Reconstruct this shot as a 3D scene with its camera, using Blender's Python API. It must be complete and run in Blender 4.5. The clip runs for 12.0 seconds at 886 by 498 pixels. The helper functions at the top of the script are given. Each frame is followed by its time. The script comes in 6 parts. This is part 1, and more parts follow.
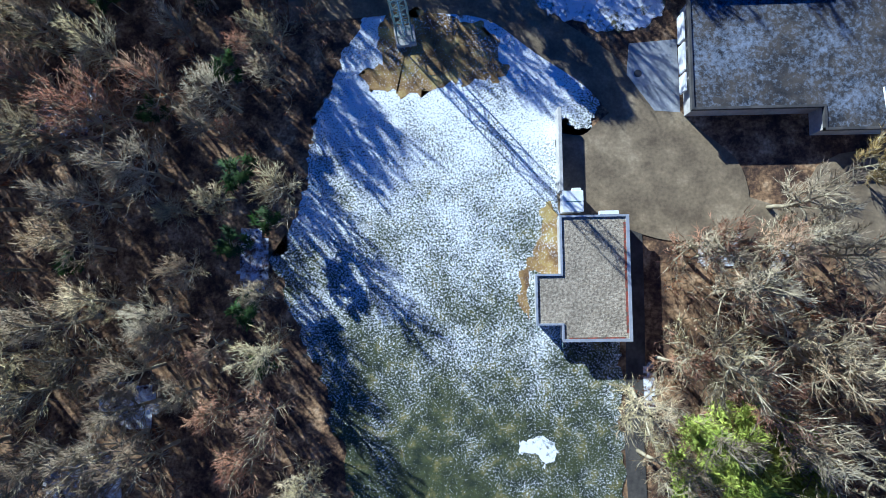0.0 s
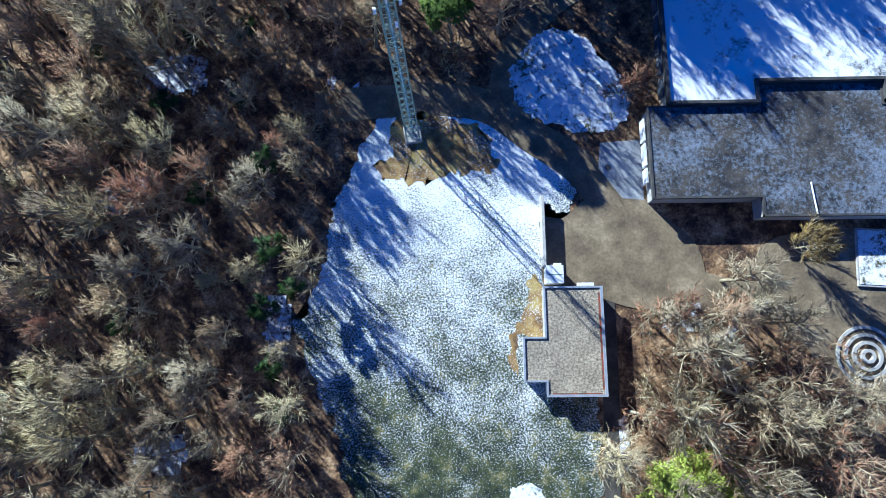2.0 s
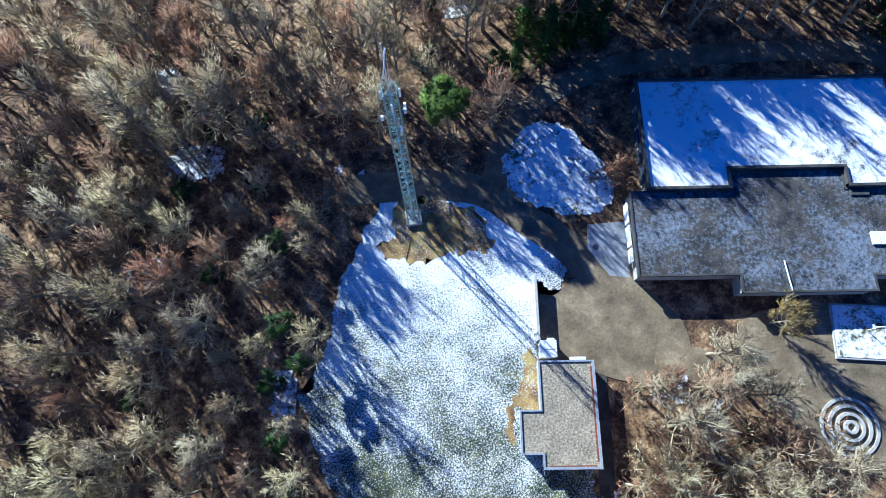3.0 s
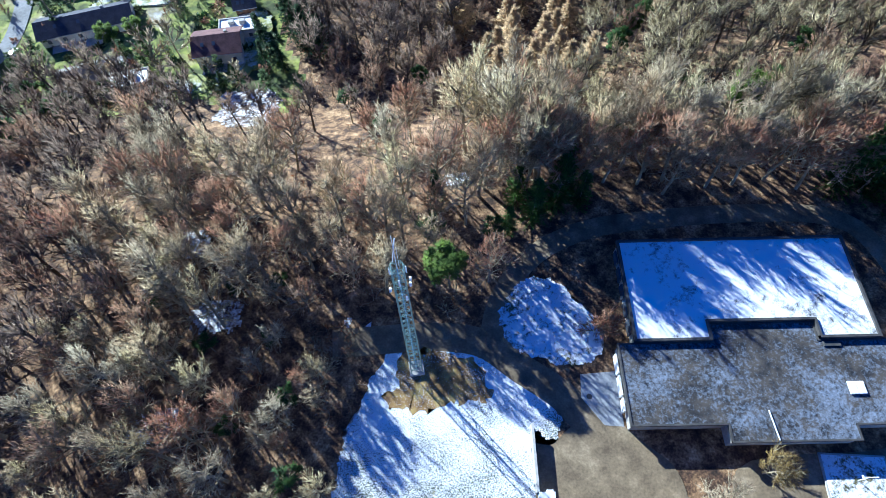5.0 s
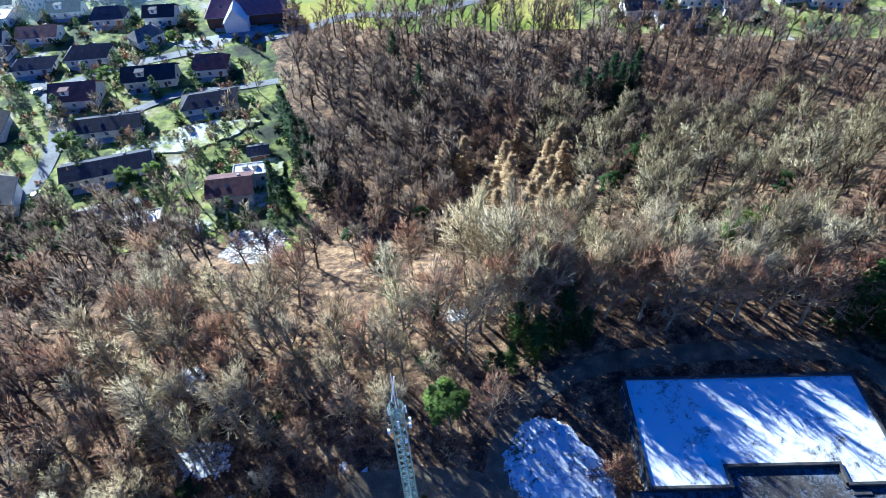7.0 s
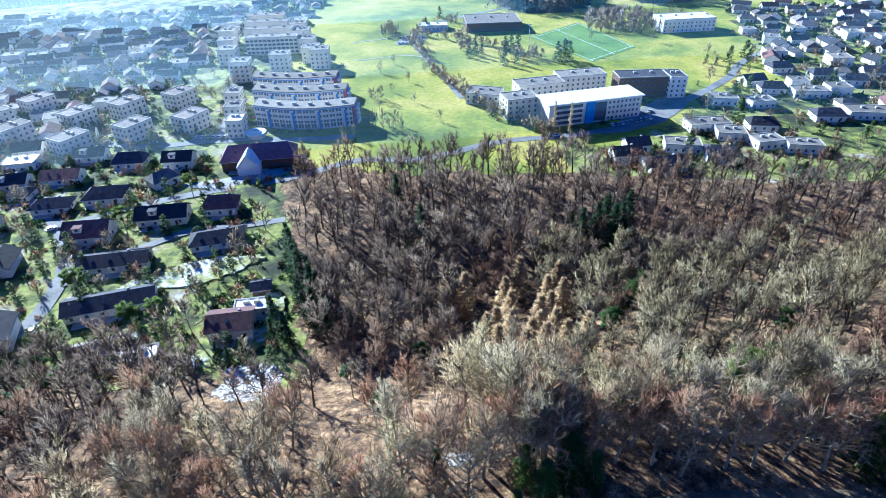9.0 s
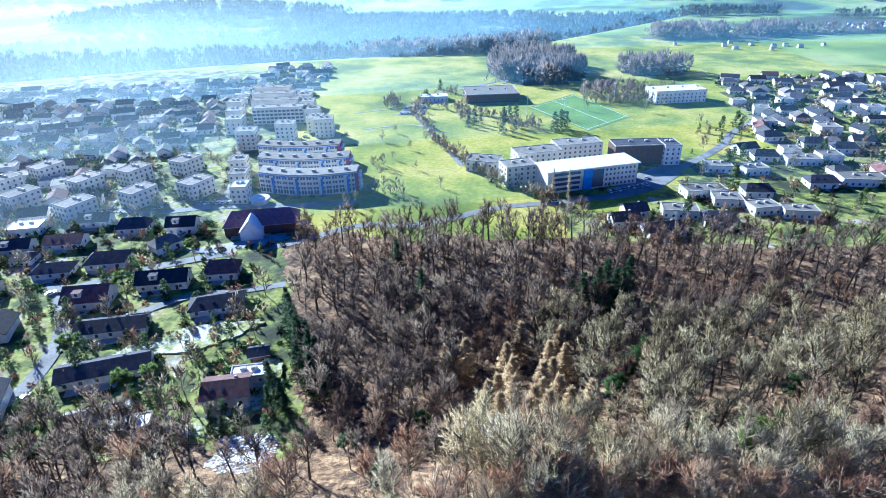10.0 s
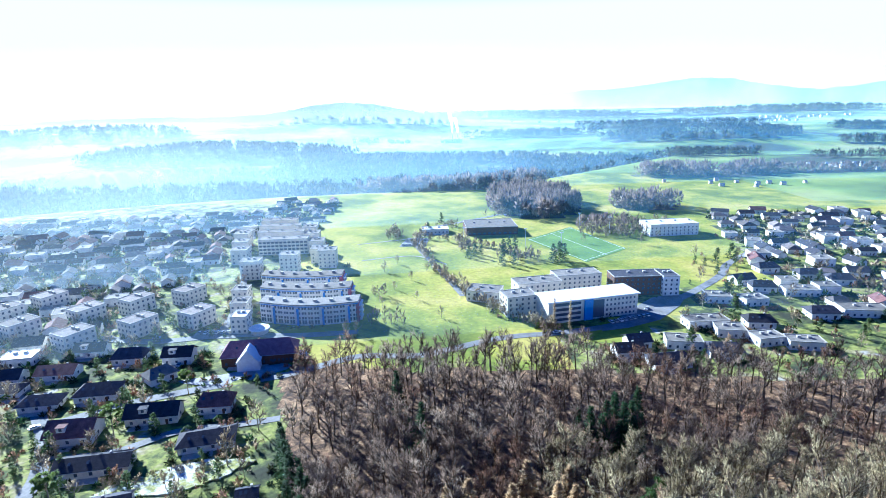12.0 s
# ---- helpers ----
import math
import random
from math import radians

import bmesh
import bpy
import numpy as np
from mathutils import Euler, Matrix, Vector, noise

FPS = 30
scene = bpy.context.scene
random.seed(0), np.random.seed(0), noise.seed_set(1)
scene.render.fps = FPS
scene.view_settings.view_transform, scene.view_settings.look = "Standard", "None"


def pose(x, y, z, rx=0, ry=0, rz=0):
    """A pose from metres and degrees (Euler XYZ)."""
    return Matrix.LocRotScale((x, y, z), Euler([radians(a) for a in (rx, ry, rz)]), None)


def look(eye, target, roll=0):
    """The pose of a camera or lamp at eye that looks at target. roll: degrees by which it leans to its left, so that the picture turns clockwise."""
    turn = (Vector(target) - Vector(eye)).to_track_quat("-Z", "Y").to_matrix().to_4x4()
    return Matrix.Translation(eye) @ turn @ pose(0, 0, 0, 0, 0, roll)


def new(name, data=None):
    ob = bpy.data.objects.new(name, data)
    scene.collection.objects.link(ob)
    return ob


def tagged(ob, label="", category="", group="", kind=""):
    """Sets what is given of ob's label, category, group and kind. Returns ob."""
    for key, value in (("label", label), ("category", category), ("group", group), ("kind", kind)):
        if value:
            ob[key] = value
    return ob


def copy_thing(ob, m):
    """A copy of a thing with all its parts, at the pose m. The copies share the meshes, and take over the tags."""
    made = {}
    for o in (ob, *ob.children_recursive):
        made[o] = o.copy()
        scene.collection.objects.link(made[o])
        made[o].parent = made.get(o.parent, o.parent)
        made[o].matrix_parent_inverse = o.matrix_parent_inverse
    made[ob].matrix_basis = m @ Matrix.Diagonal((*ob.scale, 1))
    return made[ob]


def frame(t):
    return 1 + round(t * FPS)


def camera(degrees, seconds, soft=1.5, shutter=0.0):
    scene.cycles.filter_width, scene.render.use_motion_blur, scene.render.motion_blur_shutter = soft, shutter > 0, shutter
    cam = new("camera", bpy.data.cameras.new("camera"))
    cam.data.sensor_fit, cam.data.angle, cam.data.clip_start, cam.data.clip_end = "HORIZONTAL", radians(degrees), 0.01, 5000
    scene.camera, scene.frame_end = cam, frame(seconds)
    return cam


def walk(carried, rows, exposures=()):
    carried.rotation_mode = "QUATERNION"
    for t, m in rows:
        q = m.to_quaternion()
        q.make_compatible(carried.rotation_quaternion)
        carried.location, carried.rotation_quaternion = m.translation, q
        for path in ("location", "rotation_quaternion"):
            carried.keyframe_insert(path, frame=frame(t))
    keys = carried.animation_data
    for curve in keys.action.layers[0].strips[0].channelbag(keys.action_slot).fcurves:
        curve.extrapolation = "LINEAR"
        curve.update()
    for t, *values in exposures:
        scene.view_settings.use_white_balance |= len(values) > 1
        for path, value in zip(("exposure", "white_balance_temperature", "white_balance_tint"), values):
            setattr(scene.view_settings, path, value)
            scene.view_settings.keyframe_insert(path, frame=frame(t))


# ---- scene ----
cam = camera(75.3, 12.0, 0.9)
PATH = [
    (0, (0.905, 5.321, 72.049), (0.842, 5.436, 70.053), -29.6),
    (0.5, (0.26, 5.072, 74.462), (0.217, 5.186, 72.466), -20.8),
    (1, (0.193, 4.652, 77.493), (0.153, 4.77, 75.497), -18.8),
    (1.5, (0.237, 4.623, 80.592), (0.198, 4.845, 78.605), -10.6),
    (2, (0.282, 4.65, 83.65), (0.244, 4.991, 81.679), -6.9),
    (2.5, (0.229, 4.614, 86.291), (0.196, 5.069, 84.344), -4.8),
    (3, (0.022, 4.959, 89.26), (-0.001, 5.528, 87.343), -3.2),
    (3.2, (-0.131, 5.124, 89.993), (-0.148, 5.734, 88.088), -2.4),
    (4.8, (0.47, 5.907, 97.85), (0.447, 6.842, 96.082), -2.5),
    (5, (0.33, 6.076, 98.092), (0.309, 7.049, 96.345), -2.4),
    (5.5, (0.212, 6.388, 98.289), (0.194, 7.455, 96.597), -2.2),
    (6, (0.159, 6.474, 98.237), (0.145, 7.642, 96.613), -2.0),
    (6.5, (0.201, 6.355, 98.028), (0.188, 7.615, 96.474), -1.9),
    (7, (0.299, 6.339, 97.917), (0.286, 7.691, 96.444), -1.8),
    (7.2, (0.386, 6.307, 97.904), (0.373, 7.695, 96.464), -1.9),
    (8.8, (0.095, 6.729, 98.136), (0.091, 8.356, 96.972), -1.5),
    (9, (0.067, 6.788, 98.154), (0.066, 8.442, 97.031), -1.4),
    (9.5, (0.079, 6.918, 98.257), (0.079, 8.631, 97.225), -1.4),
    (10, (0.02, 6.948, 98.392), (0.023, 8.717, 97.46), -1.3),
    (10.5, (-0.067, 6.935, 98.417), (-0.061, 8.752, 97.583), -1.3),
    (11, (-0.318, 6.839, 98.381), (-0.31, 8.704, 97.658), -1.2),
    (11.5, (-0.433, 6.846, 98.454), (-0.422, 8.747, 97.834), -1.1),
    (12, (-0.359, 7.306, 98.623), (-0.347, 9.238, 98.108), -1.1),
]
walk(cam, [(t, look(eye, target, roll)) for t, eye, target, roll in PATH],
     [(0, 1.04, 4250, 6), (3, 1.36, 4250, 5), (7, 1.55, 4250, 6), (10, 1.56, 4150, 7), (12, 1.66, 4200, 8)])

# ---- world and sun ----
SUN_FROM = Vector((-0.663 * math.cos(radians(24)), 0.749 * math.cos(radians(24)), math.sin(radians(24))))
world = bpy.data.worlds.new("sky")
scene.world = world
world.use_nodes = True
wn = world.node_tree
sky = wn.nodes.new("ShaderNodeTexSky")
sky.sky_type, sky.sun_disc = "NISHITA", False
sky.sun_elevation = radians(24)
sky.sun_rotation = math.atan2(SUN_FROM.x, SUN_FROM.y)
sky.altitude, sky.air_density, sky.dust_density, sky.ozone_density = 700, 0.8, 0.2, 8.0
# winter haze whitens the sky towards the horizon all round
ray = wn.nodes.new("ShaderNodeTexCoord")
up = wn.nodes.new("ShaderNodeSeparateXYZ")
wn.links.new(ray.outputs["Generated"], up.inputs[0])
veil = wn.nodes.new("ShaderNodeMapRange")
veil.interpolation_type = "SMOOTHSTEP"
for key, v in (("From Min", 0.13), ("From Max", 0.21), ("To Min", 0.9), ("To Max", 0.0)):
    veil.inputs[key].default_value = v
wn.links.new(up.outputs["Z"], veil.inputs[0])
haze = wn.nodes.new("ShaderNodeMix")
haze.data_type = "RGBA"
wn.links.new(veil.outputs[0], haze.inputs[0])
deep = wn.nodes.new("ShaderNodeMix")
deep.data_type, deep.blend_type = "RGBA", "MULTIPLY"
deep.inputs[0].default_value = 1.0
deep.inputs["B"].default_value = (0.36, 0.63, 0.92, 1)
wn.links.new(sky.outputs[0], deep.inputs["A"])
wn.links.new(deep.outputs["Result"], haze.inputs["A"])
haze.inputs["B"].default_value = (10.2, 9.6, 9.4, 1)
wn.links.new(haze.outputs["Result"], wn.nodes["Background"].inputs[0])
wn.nodes["Background"].inputs[1].default_value = 0.048
sun = new("sun", bpy.data.lights.new("sun", "SUN"))
sun.data.energy, sun.data.angle, sun.data.color = 5.0, radians(0.5), (1.0, 0.83, 0.57)
sun.matrix_world = look(SUN_FROM * 100, (0, 0, 0))


# ---- materials ----
def material(name, stops, scale=1.0, detail=6.0, rough=0.85, bump=0.0, bump_scale=None, fine=None, fine_scale=8.0,
             metal=0.0, obj_random=0.0, island_random=0.0, stretch=(1, 1, 1), world_space=True, thin=0.0, grain=0.6):
    """stops: (position, colour) rows of the coarse variation; fine: how far a finer noise darkens and lightens."""
    m = bpy.data.materials.new(name)
    m.use_nodes = True
    nt = m.node_tree
    n, l = nt.nodes, nt.links
    bsdf = n["Principled BSDF"]
    bsdf.inputs["Roughness"].default_value = rough
    bsdf.inputs["Metallic"].default_value = metal
    if world_space:
        src = n.new("ShaderNodeNewGeometry").outputs["Position"]
    else:
        src = n.new("ShaderNodeTexCoord").outputs["Object"]
    mp = n.new("ShaderNodeMapping")
    mp.inputs["Scale"].default_value = stretch
    l.new(src, mp.inputs["Vector"])
    tex = n.new("ShaderNodeTexNoise")
    tex.inputs["Scale"].default_value = scale
    tex.inputs["Detail"].default_value = detail
    tex.inputs["Roughness"].default_value = grain
    l.new(mp.outputs[0], tex.inputs["Vector"])
    ramp = n.new("ShaderNodeValToRGB")
    while len(ramp.color_ramp.elements) < len(stops):
        ramp.color_ramp.elements.new(0.5)
    for e, (p, c) in zip(ramp.color_ramp.elements, stops):
        e.position, e.color = p, (*c, 1)
    l.new(tex.outputs["Fac"], ramp.inputs[0])
    out = ramp.outputs[0]
    if fine:
        t2 = n.new("ShaderNodeTexNoise")
        t2.inputs["Scale"].default_value = fine_scale
        t2.inputs["Detail"].default_value = 4
        l.new(mp.outputs[0], t2.inputs["Vector"])
        mr = n.new("ShaderNodeMapRange")
        mr.inputs["From Min"].default_value, mr.inputs["From Max"].default_value = 0.3, 0.7
        mr.inputs["To Min"].default_value, mr.inputs["To Max"].default_value = 1 - fine, 1 + fine
        l.new(t2.outputs["Fac"], mr.inputs[0])
        out = times(nt, out, mr.outputs[0])
    if obj_random or island_random:
        mr = n.new("ShaderNodeMapRange")
        amount = obj_random or island_random
        mr.inputs["To Min"].default_value, mr.inputs["To Max"].default_value = 1 - amount, 1 + amount
        l.new(n.new("ShaderNodeObjectInfo").outputs["Random"] if obj_random else n.new("ShaderNodeNewGeometry").outputs["Random Per Island"], mr.inputs[0])
        out = times(nt, out, mr.outputs[0])
    l.new(out, bsdf.inputs["Base Color"])
    if thin:
        # fine twigs and needles let some light past to the shaded side
        tr, mixer = n.new("ShaderNodeBsdfTranslucent"), n.new("ShaderNodeMixShader")
        l.new(out, tr.inputs["Color"])
        mixer.inputs[0].default_value = thin
        l.new(bsdf.outputs[0], mixer.inputs[1])
        l.new(tr.outputs[0], mixer.inputs[2])
        l.new(mixer.outputs[0], n["Material Output"].inputs["Surface"])
    if bump:
        b = n.new("ShaderNodeBump")
        b.inputs["Strength"].default_value, b.inputs["Distance"].default_value = bump, 0.1
        t3 = n.new("ShaderNodeTexNoise")
        t3.inputs["Scale"].default_value, t3.inputs["Detail"].default_value = bump_scale or scale * 6, 5
        l.new(mp.outputs[0], t3.inputs["Vector"])
        l.new(t3.outputs["Fac"], b.inputs["Height"])
        l.new(b.outputs[0], bsdf.inputs["Normal"])
    return m


def times(nt, colour, value):
    mix = nt.nodes.new("ShaderNodeVectorMath")
    mix.operation = "SCALE"
    nt.links.new(colour, mix.inputs[0])
    nt.links.new(value, mix.inputs["Scale"])
    return mix.outputs[0]


def snowy(name, under, snow_cover, blotch=0.09, speck=2.6, snow=(0.86, 0.88, 0.92), soft=0.10, speck_weight=0.55, under_scale=0.5, climb=0.0):
    """Thin snow over a darker ground: specks whose cover follows larger blotches. snow_cover: 0 bare, 1 white; climb: more of it per metre northward."""
    m = bpy.data.materials.new(name)
    m.use_nodes = True
    nt = m.node_tree
    n, l = nt.nodes, nt.links
    bsdf = n["Principled BSDF"]
    bsdf.inputs["Roughness"].default_value = 0.9
    pos = n.new("ShaderNodeNewGeometry").outputs["Position"]

    def noise_tex(scale, detail, rough=0.6, twist=0.0):
        t = n.new("ShaderNodeTexNoise")
        t.inputs["Scale"].default_value, t.inputs["Detail"].default_value, t.inputs["Roughness"].default_value = scale, detail, rough
        t.inputs["Distortion"].default_value = twist
        l.new(pos, t.inputs["Vector"])
        return t.outputs["Fac"]

    ramp = n.new("ShaderNodeValToRGB")
    while len(ramp.color_ramp.elements) < len(under):
        ramp.color_ramp.elements.new(0.5)
    for e, (p, c) in zip(ramp.color_ramp.elements, under):
        e.position, e.color = p, (*c, 1)
    l.new(noise_tex(under_scale, 8), ramp.inputs[0])
    a = n.new("ShaderNodeMath")
    a.operation = "MULTIPLY_ADD"
    l.new(noise_tex(speck, 6, 0.75, 0.25), a.inputs[0])
    a.inputs[1].default_value = speck_weight
    b = n.new("ShaderNodeMath")
    b.operation = "MULTIPLY"
    l.new(noise_tex(blotch, 5), b.inputs[0])
    b.inputs[1].default_value = 1 - speck_weight
    sep = n.new("ShaderNodeSeparateXYZ")
    l.new(pos, sep.inputs[0])
    north = n.new("ShaderNodeMath")
    north.operation = "MULTIPLY_ADD"
    l.new(sep.outputs["Y"], north.inputs[0])
    north.inputs[1].default_value = climb
    l.new(b.outputs[0], north.inputs[2])
    l.new(north.outputs[0], a.inputs[2])
    mr = n.new("ShaderNodeMapRange")
    edge = 0.66 - 0.32 * snow_cover
    mr.inputs["From Min"].default_value, mr.inputs["From Max"].default_value = edge - soft / 2, edge + soft / 2
    l.new(a.outputs[0], mr.inputs[0])
    mix = n.new("ShaderNodeMix")
    mix.data_type = "RGBA"
    l.new(mr.outputs[0], mix.inputs[0])
    l.new(ramp.outputs[0], mix.inputs["A"])
    mix.inputs["B"].default_value = (*snow, 1)
    l.new(mix.outputs["Result"], bsdf.inputs["Base Color"])
    bp = n.new("ShaderNodeBump")
    bp.inputs["Strength"].default_value, bp.inputs["Distance"].default_value = 0.3, 0.04
    l.new(noise_tex(7.0, 3, 0.7), bp.inputs["Height"])
    l.new(bp.outputs[0], bsdf.inputs["Normal"])
    return m


def glass(name, colour):
    m = bpy.data.materials.new(name)
    m.use_nodes = True
    b = m.node_tree.nodes["Principled BSDF"]
    b.inputs["Base Color"].default_value = (*colour, 1)
    b.inputs["Roughness"].default_value = 0.2
    b.inputs["Specular IOR Level"].default_value = 0.25
    return m


M = {}
M["litter"] = material("leaf_litter", [(0.34, (0.018, 0.012, 0.009)), (0.45, (0.08, 0.045, 0.024)), (0.55, (0.26, 0.16, 0.075)), (0.66, (0.50, 0.35, 0.19))], 0.3, 12, 0.95, 0.9, 2.0, 0.5, 2.5, grain=0.72)
M["grass"] = material("winter_grass", [(0.36, (0.12, 0.165, 0.010)), (0.46, (0.23, 0.275, 0.018)), (0.55, (0.38, 0.365, 0.038)), (0.66, (0.48, 0.41, 0.09))], 0.02, 8, 0.95, 0.4, 1.0, 0.2, 0.4)
M["garden"] = material("garden_ground", [(0.36, (0.03, 0.038, 0.018)), (0.46, (0.09, 0.115, 0.026)), (0.54, (0.27, 0.30, 0.05)), (0.63, (0.30, 0.27, 0.13)), (0.71, (0.46, 0.46, 0.46))], 0.07, 9, 0.95, 0.4, 1.0, 0.4, 0.5)
M["fields"] = material("far_fields", [(0.38, (0.05, 0.065, 0.035)), (0.43, (0.13, 0.20, 0.05)), (0.50, (0.20, 0.29, 0.06)), (0.56, (0.30, 0.36, 0.09)), (0.64, (0.38, 0.36, 0.16))], 0.0035, 3, 0.95, 0, None, 0.2, 0.02)
M["lawn"] = snowy("snow_dusted_lawn", [(0.35, (0.012, 0.02, 0.010)), (0.55, (0.06, 0.07, 0.022)), (0.7, (0.22, 0.19, 0.055))], 0.385, 0.13, 4.2, snow=(0.86, 0.88, 0.91), speck_weight=0.72, soft=0.10, climb=0.0028)
M["lawn_bare"] = snowy("bare_brown_grass", [(0.35, (0.10, 0.055, 0.022)), (0.5, (0.27, 0.17, 0.055)), (0.62, (0.42, 0.32, 0.10))], 0.25, 0.16, 4.2, speck_weight=0.72, soft=0.08, under_scale=0.3)
M["snow_roof"] = snowy("snow_on_flat_roof", [(0.4, (0.05, 0.05, 0.05)), (0.6, (0.14, 0.12, 0.1))], 0.80, 0.06, 0.5)
# real frost, but tree shade is put into its dark blue colour
M["grey_roof"] = snowy("shade_blue_frosted_gravel", [(0.35, (0.012, 0.013, 0.018)), (0.6, (0.075, 0.065, 0.055))], 0.36, 0.10, 1.9, (0.24, 0.28, 0.37), 0.18, 0.6)
M["snow_patch"] = snowy("settled_snow", [(0.4, (0.04, 0.05, 0.02)), (0.6, (0.14, 0.12, 0.05))], 0.66, 0.15, 1.2)
M["garden_snow"] = snowy("half_melted_garden_snow", [(0.38, (0.14, 0.17, 0.04)), (0.6, (0.40, 0.40, 0.11))], 0.38, 0.07, 0.3, soft=0.12, speck_weight=0.5)
M["wood_snow"] = snowy("thin_snow_on_leaves", [(0.36, (0.02, 0.012, 0.01)), (0.6, (0.16, 0.085, 0.045))], 0.46, 0.25, 1.4, soft=0.14, speck_weight=0.6)
M["gravel"] = material("roof_gravel", [(0.3, (0.13, 0.105, 0.075)), (0.5, (0.33, 0.28, 0.20)), (0.7, (0.54, 0.47, 0.35))], 3.2, 6, 0.95, 1.0, 5.0, 0.2, 0.4)
M["asphalt"] = material("worn_asphalt", [(0.3, (0.10, 0.075, 0.045)), (0.55, (0.22, 0.17, 0.10)), (0.72, (0.36, 0.29, 0.18))], 0.25, 8, 0.9, 0.3, 8.0, 0.2, 2.5)
# asphalt of the path by the hut, its shade put into the colour
M["shaded_asphalt"] = material("asphalt_darkened_as_shade", [(0.35, (0.035, 0.032, 0.03)), (0.65, (0.10, 0.09, 0.075))], 0.4, 7, 0.9, 0.3, 6.0, 0.2, 2.0)
M["street"] = material("street_asphalt", [(0.35, (0.17, 0.175, 0.18)), (0.65, (0.29, 0.295, 0.30))], 0.1, 6, 0.9, 0.2, 4.0, 0.15, 1.0)
M["frost"] = material("frosted_paving", [(0.35, (0.22, 0.23, 0.25)), (0.65, (0.42, 0.43, 0.45))], 0.3, 7, 0.8, 0.2, 4.0, 0.12, 2.0)
M["concrete"] = material("pale_concrete", [(0.3, (0.34, 0.33, 0.30)), (0.65, (0.52, 0.50, 0.46))], 0.5, 8, 0.85, 0.2, 6.0, 0.12, 3.0)
M["flashing"] = material("zinc_flashing", [(0.3, (0.42, 0.44, 0.48)), (0.65, (0.62, 0.64, 0.68))], 0.8, 5, 0.45, metal=0.5)
M["dark_edge"] = material("dark_parapet", [(0.3, (0.03, 0.03, 0.032)), (0.65, (0.09, 0.085, 0.08))], 0.6, 6, 0.7)
M["render"] = material("white_render", [(0.3, (0.66, 0.64, 0.60)), (0.65, (0.82, 0.80, 0.76))], 0.25, 6, 0.85, fine=0.06, fine_scale=2.0, obj_random=0.12)
M["cream"] = material("cream_render", [(0.3, (0.62, 0.58, 0.50)), (0.65, (0.76, 0.72, 0.62))], 0.25, 6, 0.85, fine=0.06, fine_scale=2.0)
M["roof_tile"] = material("dark_roof_tiles", [(0.3, (0.02, 0.024, 0.04)), (0.65, (0.052, 0.053, 0.072))], 0.5, 7, 0.9, 0.4, 3.0, 0.25, 4.0, obj_random=0.35)
M["roof_red"] = material("brown_red_roof_tiles", [(0.3, (0.085, 0.04, 0.04)), (0.65, (0.18, 0.095, 0.09))], 0.5, 7, 0.9, 0.4, 3.0, 0.25, 4.0, obj_random=0.25)
M["roof_flat"] = material("flat_roof_gravel", [(0.3, (0.13, 0.125, 0.115)), (0.65, (0.26, 0.245, 0.22))], 0.4, 7, 0.9, 0.3, 3.0, 0.15, 2.0, obj_random=0.25)
# paler grey tiles: haze over the further houses put into the colour
M["roof_haze_grey"] = material("haze_grey_roof_tiles", [(0.3, (0.08, 0.075, 0.075)), (0.65, (0.20, 0.17, 0.16))], 0.4, 7, 0.9, 0.3, 3.0, 0.2, 3.0, obj_random=0.5)
M["roof_white"] = material("white_sheet_roof", [(0.3, (0.72, 0.73, 0.75)), (0.65, (0.85, 0.86, 0.88))], 0.2, 5, 0.5)
M["brick_red"] = material("plum_painted_wall", [(0.3, (0.22, 0.05, 0.10)), (0.65, (0.32, 0.09, 0.15))], 0.4, 5, 0.8)
M["blue"] = material("blue_painted_panel", [(0.3, (0.03, 0.16, 0.55)), (0.65, (0.05, 0.24, 0.70))], 0.4, 4, 0.6)
M["wood"] = material("brown_timber", [(0.3, (0.06, 0.03, 0.02)), (0.65, (0.15, 0.08, 0.05))], 1.5, 6, 0.8, stretch=(1, 1, 6))
M["glass"] = glass("window_glass", (0.09, 0.11, 0.15))
M["steel"] = material("galvanised_steel", [(0.3, (0.14, 0.21, 0.19)), (0.65, (0.27, 0.36, 0.33))], 1.2, 5, 0.5, metal=0.2)
M["cable_blue"] = material("pale_blue_duct", [(0.3, (0.22, 0.36, 0.55)), (0.65, (0.36, 0.52, 0.70))], 0.7, 4, 0.6)
M["white"] = material("white_paint", [(0.3, (0.72, 0.73, 0.74)), (0.65, (0.86, 0.87, 0.88))], 0.7, 5, 0.5)
M["bark"] = material("pale_bark", [(0.3, (0.11, 0.09, 0.055)), (0.5, (0.34, 0.29, 0.18)), (0.7, (0.54, 0.48, 0.33))], 0.35, 6, 0.95, 0.5, 8.0)
M["twigs"] = material("bare_twigs", [(0.36, (0.28, 0.18, 0.10)), (0.46, (0.50, 0.38, 0.21)), (0.54, (0.66, 0.54, 0.33)), (0.64, (0.56, 0.48, 0.23))], 0.1, 2, 0.9, island_random=0.4, thin=0.1)
M["twigs_red"] = material("russet_twigs", [(0.36, (0.24, 0.10, 0.055)), (0.5, (0.43, 0.23, 0.13)), (0.64, (0.58, 0.40, 0.25))], 0.1, 2, 0.9, island_random=0.4, thin=0.1)
M["twigs_olive"] = material("olive_twigs", [(0.36, (0.24, 0.18, 0.09)), (0.5, (0.50, 0.42, 0.215)), (0.64, (0.66, 0.58, 0.34))], 0.1, 2, 0.9, island_random=0.4, thin=0.1)
